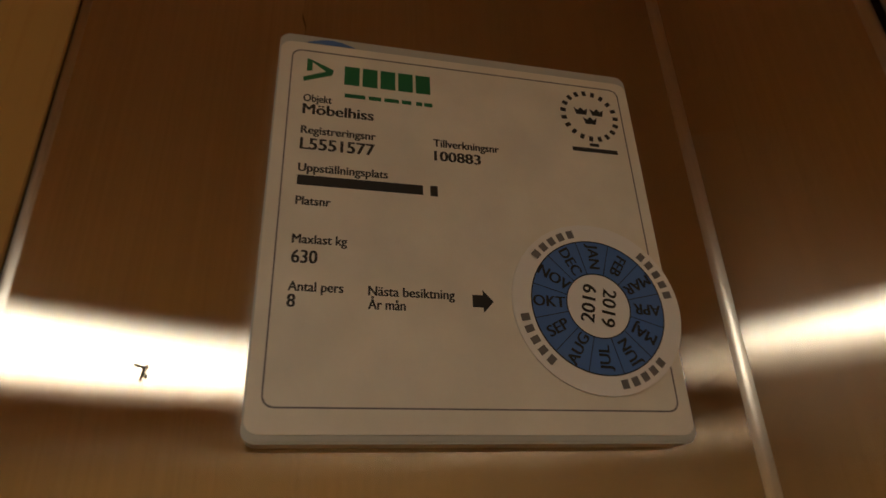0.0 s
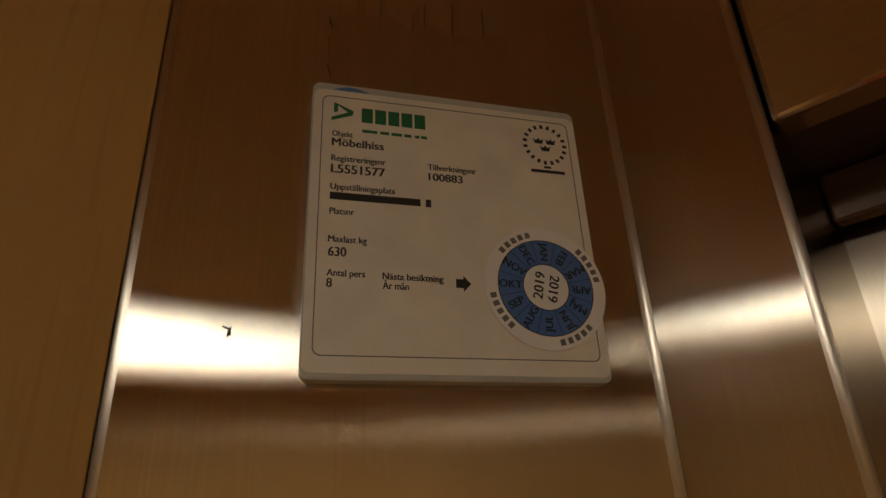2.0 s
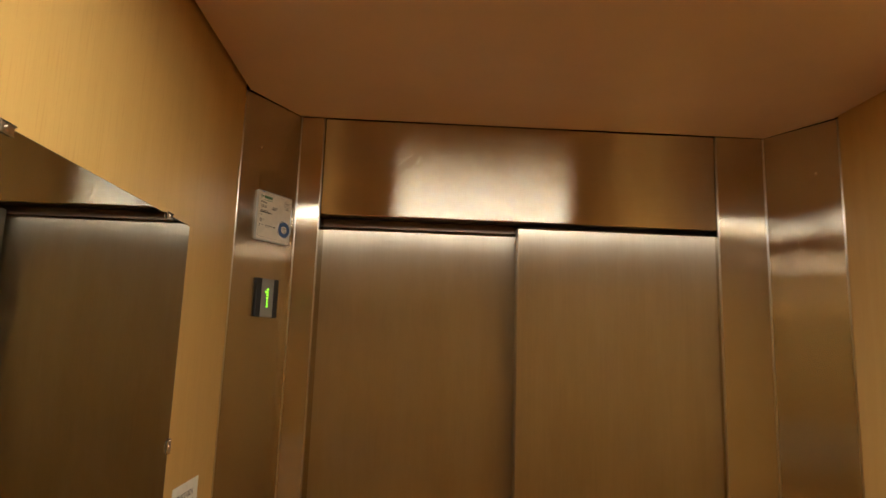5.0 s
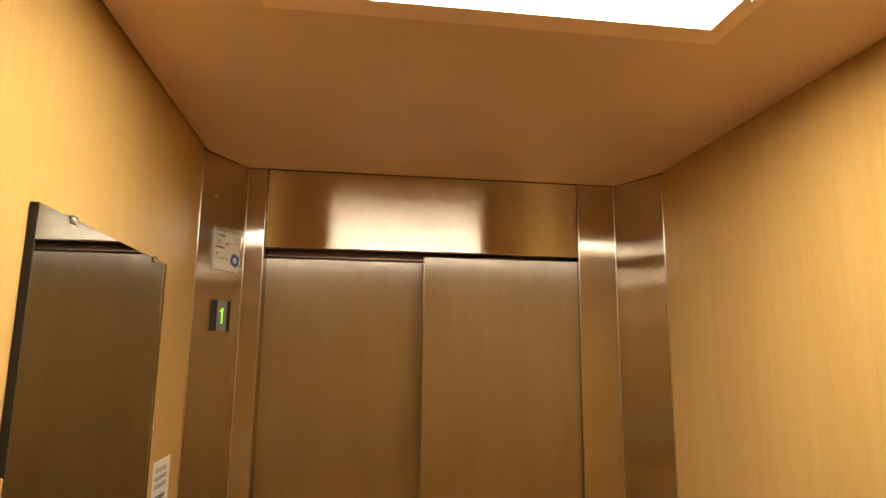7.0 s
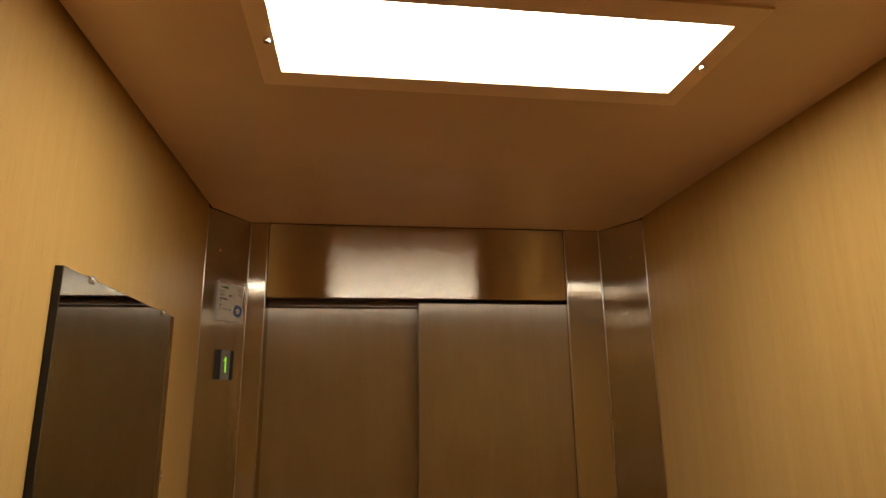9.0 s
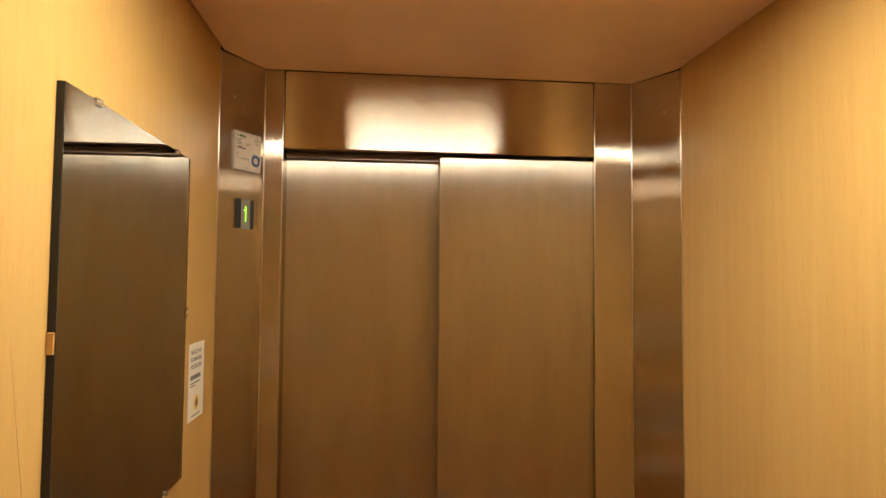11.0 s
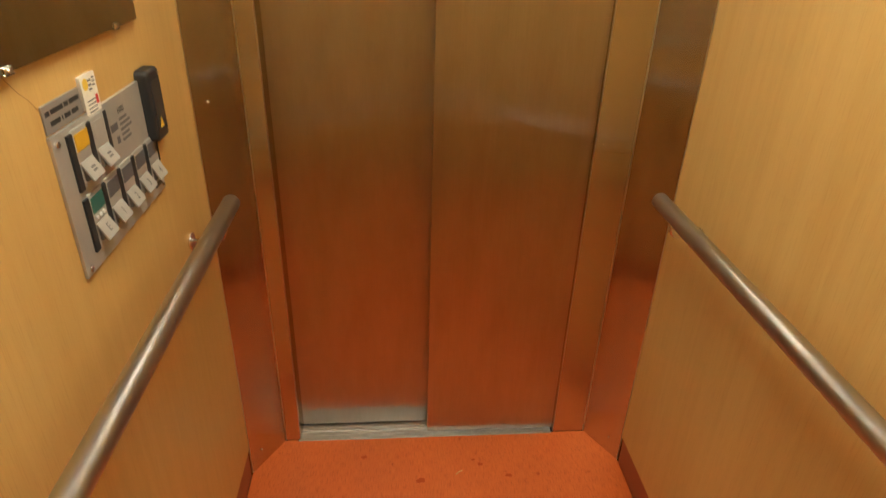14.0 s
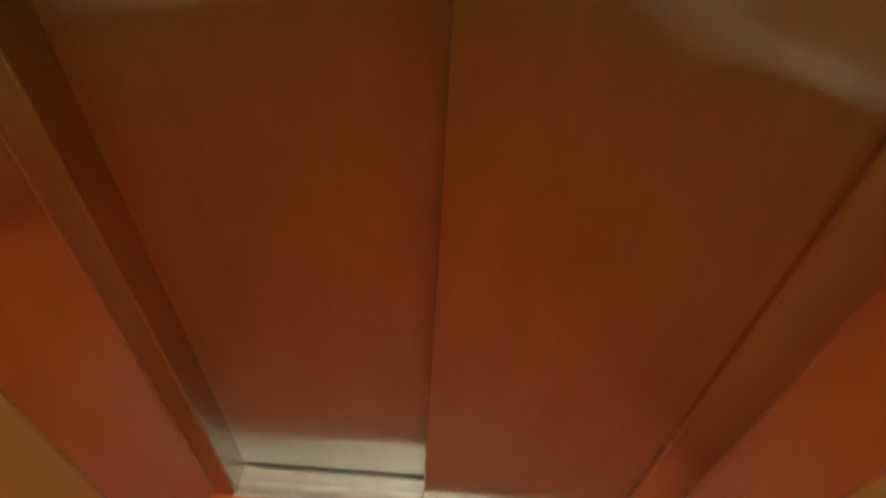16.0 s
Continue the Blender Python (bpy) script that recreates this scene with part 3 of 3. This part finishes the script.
part("front_field", bm_prism(rounded(-0.392, -0.357, 1.128, 1.210, 0.004, 3), -0.0226, -0.0218), worn("dark_field", (0.05, 0.042, 0.038), 0.35), unit, "dark brown front field")
part("warning_mark", bm_prism([(-0.383, 1.130), (-0.367, 1.130), (-0.375, 1.149)], -0.0229, -0.0223), YELLOW_INK, unit, "yellow warning triangle")
part("screw", bm_cyl(0.003, 0.002, (-0.355, -0.0222, 1.218), "y", 12), CHROME, unit)
part("screw", bm_cyl(0.003, 0.002, (-0.355, -0.0222, 1.119), "y", 12), CHROME, unit)

# ---- service notice on the wall ----
note = thing("service_notice", LEFT_WALL, "upright white paper service notice with a dark emblem", "notice")
NX0, NX1, NZ0, NZ1 = -0.300, -0.197, 1.388, 1.541
part("sheet", bm_box(NX0, NX1, -0.0012, -0.0004, NZ0, NZ1), PAPER, note)
nm = (NX0 + NX1) / 2
for w, z, q in (("SERVICE OCH", 1.519, 0.92), ("FELANMÄLAN I", 1.5045, 0.86), ("FASTIGHETEN", 1.490, 0.92)):
    part("heading_line", bm_text(w, 0.0125, (NX0 + 0.011, z), y=-0.0014, squeeze=q, bold=0.02), GREY_INK, note, "printed heading line")
part_bars("text_bar", [(NX0 + 0.011, 1.473, 0.068, 0.009), (NX0 + 0.011, 1.4615, 0.064, 0.0025), (NX0 + 0.011, 1.456, 0.034, 0.0025), (NX0 + 0.022, 1.396, 0.060, 0.0025)], -0.0012, GREY_INK, note, "bar of small print")
part("emblem", bm_cyl(0.0150, 0.0003, (nm + 0.003, -0.0013, 1.420), "y", 28), YELLOW_INK, note, "round yellow emblem ground")
part("emblem_shape", bm_prism(rounded(nm - 0.003, nm + 0.009, 1.412, 1.428, 0.004, 4), -0.0018, -0.0015), worn("brown_ink", (0.09, 0.04, 0.02), 0.5), note, "dark emblem shape")

# faint scratch in the wall laminate between mirror and panel
mark = thing("scratch", LEFT_WALL, "thin dark scratch in the beech wall laminate", "scratch")
part("scratch_line", bm_tube([(-0.745, -0.0002, 1.301), (-0.722, -0.0002, 1.276), (-0.704, -0.0002, 1.262), (-0.691, -0.0002, 1.247)], 0.0003, 5), worn("scratch_brown", (0.30, 0.17, 0.065), 0.6), mark)
mark2 = thing("scratch", LEFT_WALL, "thin dark scratch in the beech wall laminate", "scratch")
part("scratch_line", bm_tube([(-0.895, -0.0002, 1.60), (-0.880, -0.0002, 1.52), (-0.862, -0.0002, 1.43)], 0.0002, 5), worn("scratch_tan", (0.52, 0.33, 0.125), 0.6), mark2)

# ---- floor indicator on the slanted steel panel ----
ind = thing("floor_indicator", LEFT_SLANT, "small floor indicator with a green dot-matrix digit one", "floor display")
DX0, DX1, DZ0, DZ1 = 0.0560, 0.1105, 1.789, 1.859
part("black_cheek", bm_box(DX0, DX0 + 0.0125, -0.006, -0.0002, DZ0, DZ1, 0.0008, 1), BLACK, ind)
part("black_cheek", bm_box(DX1 - 0.0105, DX1, -0.006, -0.0002, DZ0, DZ1, 0.0008, 1), BLACK, ind)
screen = part("screen", bm_box(DX0 + 0.0128, DX1 - 0.0108, -0.005, -0.0002, DZ0, DZ1, 0.0008, 1), GREYPLASTIC, ind, "grey display window")
dots = [(2, r) for r in range(7)] + [(1, 5), (1, 0), (3, 0)]
dm = (DX0 + DX1) / 2 + 0.001
for c, r in dots[:8]:
    part("led_dot", bm_cyl(0.0017, 0.0008, (dm + (c - 2) * 0.0044, -0.0053, 1.8085 + r * 0.0052), "y", 10), LED, screen, "lit green dot")

# ---- inspection label ----
label = thing("inspection_label", LEFT_SLANT @ pose(-0.0004, 0, 0.0008), "white lift inspection label plate with a blue month disc", "label")
AX0, AX1, AZ0, AZ1 = 0.0440, 0.1302, 1.9271, 2.0188
T = 0.0048
part("plate", bm_prism(rounded(AX0, AX1, AZ0, AZ1, 0.0025), -T, -0.0003), EDGE, label, "clear acrylic edge plate")
part("old_label", bm_prism(rounded(AX0 + 0.0004, AX1 - 0.0004, AZ0 + 0.0004, AZ1 - 0.0003, 0.0025), -T - 0.0003, -T), EDGE, label, "edge of an older label beneath")
part("sheet", bm_prism(rounded(AX0 + 0.0004, AX1 - 0.0004, AZ0 + 0.0015, AZ1 - 0.0028, 0.0025), -T - 0.0006, -T - 0.0003), PAPER, label, "printed white sheet")
part("blue_remnant", bm_prism([(AX0 + 0.006 + 0.011 * i / 10, AZ1 - 0.0024 + 0.0014 * math.sin(math.pi * i / 10)) for i in range(11)], -T - 0.00045, -T - 0.0003), BLUE_INK, label, "sliver of an older blue disc")
y0 = -T - 0.0006
o = rounded(0.0469, 0.1273, 1.9330, 2.0138, 0.0022)
q = rounded(0.0472, 0.1270, 1.9333, 2.0135, 0.0020)
part("border_line", bm_ring(o, q, y0, y0 - 0.00005), GREY_INK, label)
# green emblem and word mark as plain shapes
lx, lz = 0.0498, 2.0048
part("emblem", bm_join(bm_prism([(lx, lz + 0.0012), (lx, lz), (lx + 0.0062, lz + 0.0025), (lx + 0.0062, lz + 0.0040)], y0 - 0.00008, y0), bm_prism([(lx + 0.0006, lz + 0.0066), (lx + 0.0018, lz + 0.0062), (lx + 0.0066, lz + 0.0040), (lx + 0.0062, lz + 0.0024)], y0 - 0.00010, y0), bm_prism([(lx + 0.0006, lz + 0.0066), (lx + 0.0006, lz + 0.0030), (lx + 0.0018, lz + 0.0033), (lx + 0.0018, lz + 0.0060)], y0 - 0.00012, y0)), GREEN_INK, label, "green angular emblem")
part_bars("word_mark", [(0.0588 + 0.0041 * i, 2.0078, 0.0034, 0.0052) for i in range(5)], y0, GREEN_INK, label, "green bar of the firm's name")
part_bars("address_mark", [(0.0590 + x, 2.0021, w, 0.0010) for x, w in ((0, 0.0046), (0.0054, 0.0028), (0.0089, 0.0033), (0.0129, 0.0022), (0.0162, 0.0014), (0.0181, 0.0019))], y0, GREEN_INK, label, "thin green bar of small print")


def bm_line(words, x0, x1, z, cap):
    """A line of bold print of a given length and capital height."""
    t = bm_text(words, cap / 0.70, (0, 0), y=0, depth=0.00003, bold=0.030)
    lo, hi = min(v.co.x for v in t.verts), max(v.co.x for v in t.verts)
    t.transform(Matrix.Translation((x0, y0 - 0.00004, z)) @ Matrix.Diagonal(((x1 - x0) / (hi - lo), 1, 1, 1)) @ Matrix.Translation((-lo, 0, 0)))
    return t


heads = [("Objekt", 0.0501, 0.0563, 1.9993), ("Registreringsnr", 0.0501, 0.0661, 1.9908), ("Tillverkningsnr", 0.0789, 0.0942, 1.9908), ("Uppställningsplats", 0.0501, 0.0688, 1.9813), ("Platsnr", 0.0501, 0.0571, 1.9734), ("Maxlast kg", 0.0500, 0.0607, 1.9648), ("Antal pers", 0.0499, 0.0603, 1.9548), ("Nästa besiktning", 0.0650, 0.0822, 1.9546)]
for w, x0, x1, z in heads:
    part("field_name", bm_line(w, x0, x1, z, 0.0020), INK, label, "small black field name")
vals = [("Möbelhiss", 0.0501, 0.0656, 1.9960, 0.0027), ("L5551577", 0.0501, 0.0659, 1.9868, 0.0029), ("100883", 0.0790, 0.0897, 1.9871, 0.0026), ("630", 0.0501, 0.0551, 1.9606, 0.0028), ("8", 0.0499, 0.0515, 1.9516, 0.0026), ("År mån", 0.0650, 0.0723, 1.9518, 0.0021)]
for w, x0, x1, z, cap in vals:
    part("field_value", bm_line(w, x0, x1, z, cap), INK, label, "black field entry")
part_bars("covered_word", [(0.0501, 1.9792, 0.0262, 0.0023), (0.0779, 1.9792, 0.0016, 0.0025)], y0, INK, label, "bar in place of the address")
ax, az = 0.0858, 1.9545
part("arrow", bm_prism([(ax, az + 0.0013), (ax, az - 0.0013), (ax + 0.0022, az - 0.0013), (ax + 0.0022, az - 0.0024), (ax + 0.0044, az), (ax + 0.0022, az + 0.0024), (ax + 0.0022, az + 0.0013)], y0 - 0.00008, y0), INK, label, "black arrow")
# accreditation mark: ring of bars with three crown shapes
mx, mz = 0.1185, 2.0046
marks = []
for i in range(19):
    a = radians(i * 360 / 19)
    b = bm_box(-0.0005, 0.0005, -0.00008, 0, -0.0007, 0.0007)
    b.transform(Matrix.Translation((mx + 0.0069 * math.cos(a), y0, mz + 0.0069 * math.sin(a))) @ Matrix.Rotation(math.pi / 2 - a, 4, "Y"))
    marks.append(b)
for cx, cz in ((-0.0021, 0.0012), (0.0021, 0.0012), (0, -0.0015)):
    marks.append(bm_prism([(mx + cx + u, mz + cz + v) for u, v in ((-0.0013, -0.0009), (0.0013, -0.0009), (0.0018, 0.0010), (0.0008, 0.0003), (0, 0.0012), (-0.0008, 0.0003), (-0.0018, 0.0010))], y0 - 0.00008, y0))
marks.append(bm_bars([(mx - 0.0012, mz - 0.0086, 0.0024, 0.0008), (mx - 0.0058, mz - 0.0102, 0.0116, 0.0011)], y0))
for b in marks:
    part("accreditation_mark", b, INK, label, "piece of a round black mark")
# blue month disc, overlapping the edge of the plate
dxc, dzc, R = 0.1128, 1.9546, 0.0188
disc = part("month_disc", bm_cyl(R, 0.0005, (dxc, y0 - 0.0004, dzc), "y", 64), DISC, label, "round white sticker disc")
y1 = y0 - 0.00066


def circle(r, n=60):
    return [(dxc + r * math.cos(2 * math.pi * i / n), dzc + r * math.sin(2 * math.pi * i / n)) for i in range(n)]


part("blue_ring", bm_ring(circle(0.0147), circle(0.0071), y1 - 0.00005, y1 + 0.00002), BLUE_INK, disc, "blue month ring")
lines = [bm_ring(circle(0.01485), circle(0.01460), y1 - 0.00009, y1), bm_ring(circle(0.00722), circle(0.00698), y1 - 0.00009, y1)]
words = []
for i, mon in enumerate(("JAN", "FEB", "MAR", "APR", "MAJ", "JUN", "JUL", "AUG", "SEP", "OKT", "NOV", "DEC")):
    edge = radians(103 - 30 * i)
    b = bm_box(0.0071, 0.0147, -0.00009, 0, -0.00008, 0.00008)
    b.transform(Matrix.Translation((dxc, y1, dzc)) @ Matrix.Rotation(-edge, 4, "Y"))
    lines.append(b)
    a = 88 - 30 * i
    r = 0.0110
    px, pz = dxc + r * math.cos(radians(a)), dzc + r * math.sin(radians(a))
    t = bm_text(mon, 0.0034, (0, 0), 0, "CENTER", 0, 0.00003, bold=0.03)
    t.transform(Matrix.Translation((px, y1 - 0.00010, pz)) @ Matrix.Rotation(-radians(a + 180), 4, "Y") @ Matrix.Translation((0, 0, -0.0011)))
    words.append(t)
for b in lines:
    part("ring_line", b, INK, disc)
for t in words:
    part("month_name", t, INK, disc, "month name in black")
yrs = []
for s in (0, 180):
    t = bm_text("2019", 0.0043, (0, 0), 0, "CENTER", 0, 0.00003, bold=0.02)
    t.transform(Matrix.Translation((dxc, y1 - 0.00006, dzc)) @ Matrix.Rotation(-radians(78 + s), 4, "Y") @ Matrix.Translation((0, 0, 0.0008)))
    yrs.append(t)
for t in yrs:
    part("year", t, INK, disc, "year in black")
rim_bars = []
for mid in (122, 28, -62, -152):
    for k in range(5):
        a = radians(mid + 17 - k * 8.5)
        b = bm_box(-0.00075, 0.00075, -0.00009, 0, -0.0009, 0.0009)
        b.transform(Matrix.Translation((dxc + 0.0167 * math.cos(a), y1, dzc + 0.0167 * math.sin(a))) @ Matrix.Rotation(math.pi / 2 - a, 4, "Y"))
        rim_bars.append(b)
for b in rim_bars:
    part("rim_mark", b, GREY_INK, disc, "grey bar on the rim")
scuff = thing("scuff_mark", LEFT_SLANT @ pose(0.0018, 0, -0.0052), "small dark scuff on the steel panel", "scuff")
part("scuff_line", bm_join(bm_tube([(0.0225, -0.0003, 1.9475), (0.0240, -0.0004, 1.9470), (0.0246, -0.0003, 1.9452)], 0.00020, 6), bm_tube([(0.0246, -0.0003, 1.9475), (0.0240, -0.0004, 1.9462), (0.0238, -0.0003, 1.9446)], 0.00016, 6)), INK, scuff)

residue = thing("glue_residue", LEFT_SLANT, "dull film of old sticker glue on the steel panel", "residue")
random.seed(11)
edge = [(AX0 + 0.005 + 0.063 * i / 14, AZ1 - 0.001) for i in range(15)]
edge += [(AX0 + 0.068 + random.uniform(-0.0012, 0.0012), AZ1 + 0.004 * i) for i in range(1, 9)]
edge += [(AX0 + 0.066 - 0.060 * i / 12, AZ1 + 0.034 + random.uniform(-0.003, 0.002)) for i in range(13)]
edge += [(AX0 + 0.005 + random.uniform(-0.0012, 0.0012), AZ1 + 0.032 - 0.004 * i) for i in range(8)]
part("film", bm_prism(edge, -0.0006, -0.0001), GLUE, residue)
for i in range(6):
    x = AX0 + 0.008 + 0.009 * i + random.uniform(0, 0.006)
    w, z = random.uniform(0.0015, 0.004), AZ1 + 0.030
    part("smear", bm_prism([(x, z), (x + w, z), (x + w * 0.8, z + random.uniform(0.008, 0.016)), (x + w * 0.3, z + random.uniform(0.006, 0.018))], -0.00066, -0.0001), GLUE, residue, "thin upright glue smear")

# ---- litter on the floor ----
st = thing("straw", pose(0.058, -0.148, 0.0012, 0, 0, 35), "dry yellow straw lying on the floor", "litter")
part("stalk", bm_tube([(-0.013, 0, 0), (0, 0.0015, 0.0004), (0.013, 0, 0)], 0.0011, 6), STRAW, st)
random.seed(4)
for x, y, r in ((-0.225, -0.075, 0.011), (-0.058, -0.172, 0.014), (0.125, -0.118, 0.009), (0.150, -0.255, 0.010), (0.205, -0.165, 0.011), (0.215, -0.290, 0.008), (0.105, -0.100, 0.007)):
    d = thing("stain", pose(x, y, 0.0), "small dark wet stain on the orange floor", "stain", "floor stains")
    pts = []
    for i in range(14):
        a = 2 * math.pi * i / 14
        k = r * random.uniform(0.55, 1.0)
        pts.append((k * 1.2 * math.cos(a), k * 0.75 * math.sin(a)))
    part("film", bm_slab(pts, 0.0001, 0.0004), SMUDGE, d)

# ---- the landing outside the door ----
structure("landing_wall_left", bm_box(-1.60, -0.425, 0.165, 0.355, 0.0, 2.6), PLASTER, "white plaster landing wall beside the lift door", "wall")
structure("landing_wall_right", bm_box(0.382, 0.80, 0.165, 0.355, 0.0, 2.6), PLASTER, "white plaster landing wall beside the lift door", "wall")
structure("landing_wall_above", bm_box(-0.425, 0.382, 0.165, 0.355, 2.05, 2.6), PLASTER, "white plaster landing wall above the lift door", "wall")
surround = thing("landing_door_frame", pose(0, 0, 0), "orange-red painted steel frame of the landing door", "door frame")
part("jamb", bm_box(-0.4245, -0.3990, 0.160, 0.362, 0.001, 2.02, 0.003, 2), ORANGE, surround)
part("jamb", bm_box(0.3560, 0.3815, 0.160, 0.362, 0.001, 2.02, 0.003, 2), ORANGE, surround)
part("head", bm_box(-0.4245, 0.3815, 0.160, 0.362, 2.0205, 2.0495, 0.003, 2), ORANGE, surround)
structure("landing_floor", bm_box(-1.60, 0.80, 0.357, 2.68, -0.05, -0.006), GROUT, "grey joint bed under the landing tiles", "floor")
structure("landing_border", bm_box(-1.60, 0.80, 0.357, 0.6245, -0.0058, 0.0, 0.001, 1), DARK_TERRAZZO, "dark speckled terrazzo border strip", "floor")
structure("landing_border_far", bm_box(-1.60, 0.80, 2.4770, 2.68, -0.0058, 0.0, 0.001, 1), DARK_TERRAZZO, "dark speckled terrazzo border strip", "floor")
structure("landing_border_side", bm_box(0.5840, 0.80, 0.6270, 2.4745, -0.0058, 0.0, 0.001, 1), DARK_TERRAZZO, "dark speckled terrazzo border strip", "floor")
tiles = thing("terrazzo_paving", pose(0, 0, 0), "light speckled terrazzo floor tiles of the landing", "floor tiles")
tile_mesh = mesh_of("tile", bm_box(-0.1235, 0.1235, -0.1520, 0.1520, -0.0058, 0.0, 0.0008, 1), TERRAZZO)
for i in range(8):
    for j in range(6):
        o = new("tile", tile_mesh)
        o.parent = tiles
        o.location = (0.461 - 0.2475 * i, 0.7810 + 0.3080 * j, 0.0)
structure("landing_wall_far", bm_box(-1.60, 0.80, 2.69, 2.80, -0.05, 2.6), PLASTER, "white plaster landing wall above a tiled dado", "wall")
dado = thing("tiled_dado", pose(0, 0, 0), "tiled dado of pink tiles with cream and white rows", "wall tiles")
for name, w, h, z, mat in (("base_tile", 0.147, 0.097, 0.050, WHITE_TILE), ("cream_tile", 0.147, 0.117, 1.090, CREAM_TILE)):
    me = mesh_of(name, bm_box(-w / 2, w / 2, -0.005, 0.0, -h / 2, h / 2, 0.0012, 1), mat)
    for i in range(9):
        o = new(name, me)
        o.parent = dado
        o.location = (-0.335 - 0.15 * i, 2.689, z)
me = mesh_of("pink_tile", bm_box(-0.0735, 0.0735, -0.005, 0.0, -0.0735, 0.0735, 0.0012, 1), PINK_TILE)
for i in range(9):
    for j in range(6):
        o = new("pink_tile", me)
        o.parent = dado
        o.location = (-0.335 - 0.15 * i, 2.689, 0.178 + 0.1545 * j)
vent = thing("wall_vent", pose(-0.565, 2.684, 0.20), "square white plastic vent cover with a round cap", "vent")
part("vent_plate", bm_box(-0.09, 0.09, -0.012, -0.0005, -0.085, 0.085, 0.003, 2), WHITE, vent)
part("vent_cap", bm_cyl(0.075, 0.012, (0.006, -0.018, 0), "y", 36, bevel=0.003), WHITE, vent)
flat = thing("flat_door", pose(0.20, 2.688, 0), "orange-red painted apartment door with chrome lever handle", "door")
part("door_leaf", bm_box(-0.44, 0.46, -0.045, -0.001, 0.010, 2.08, 0.002, 2), ORANGE, flat)
part("threshold", bm_box(-0.40, 0.46, -0.060, -0.046, 0.001, 0.022, 0.002, 1), DARK, flat, "dark door threshold")
lever = part("lever_handle", bm_join(bm_cyl(0.024, 0.008, (-0.33, -0.049, 0.97), "y", 24, bevel=0.001), bm_tube([(-0.33, -0.05, 0.97), (-0.33, -0.085, 0.97), (-0.322, -0.094, 0.97), (-0.21, -0.094, 0.968)], 0.008, 10)), CHROME, flat, "chrome lever handle")
part("lock_cylinder", bm_cyl(0.026, 0.010, (-0.33, -0.050, 1.08), "y", 24, bevel=0.001), DARK, flat, "dark lock cylinder")
structure("landing_wall_end", bm_box(0.80, 0.90, 0.165, 2.80, -0.05, 2.6), PLASTER, "white plaster end wall of the landing", "wall")
structure("landing_ceiling", bm_box(-1.60, 0.90, 0.165, 2.80, 2.6, 2.7), PLASTER, "white plaster ceiling of the landing", "ceiling")
structure("baseboard_landing", bm_box(0.785, 0.7995, 0.63, 2.45, 0.001, 0.10, 0.003, 2), WHITE, "white painted skirting board of the landing", "skirting")
side_door = thing("side_door", pose(0.7995, 1.62, 0), "brown wooden door in a white frame beside the landing", "door")
part("door_leaf", bm_box(-0.030, -0.001, -0.42, 0.42, 0.102, 2.06, 0.002, 2), WOOD, side_door)
for y in (-0.46, 0.46):
    part("frame_post", bm_box(-0.040, -0.001, y - 0.035, y + 0.035, 0.102, 2.10, 0.003, 2), WHITE, side_door, "white painted frame post")
part("frame_head", bm_box(-0.040, -0.001, -0.42, 0.42, 2.064, 2.10, 0.003, 2), WHITE, side_door, "white painted frame head")
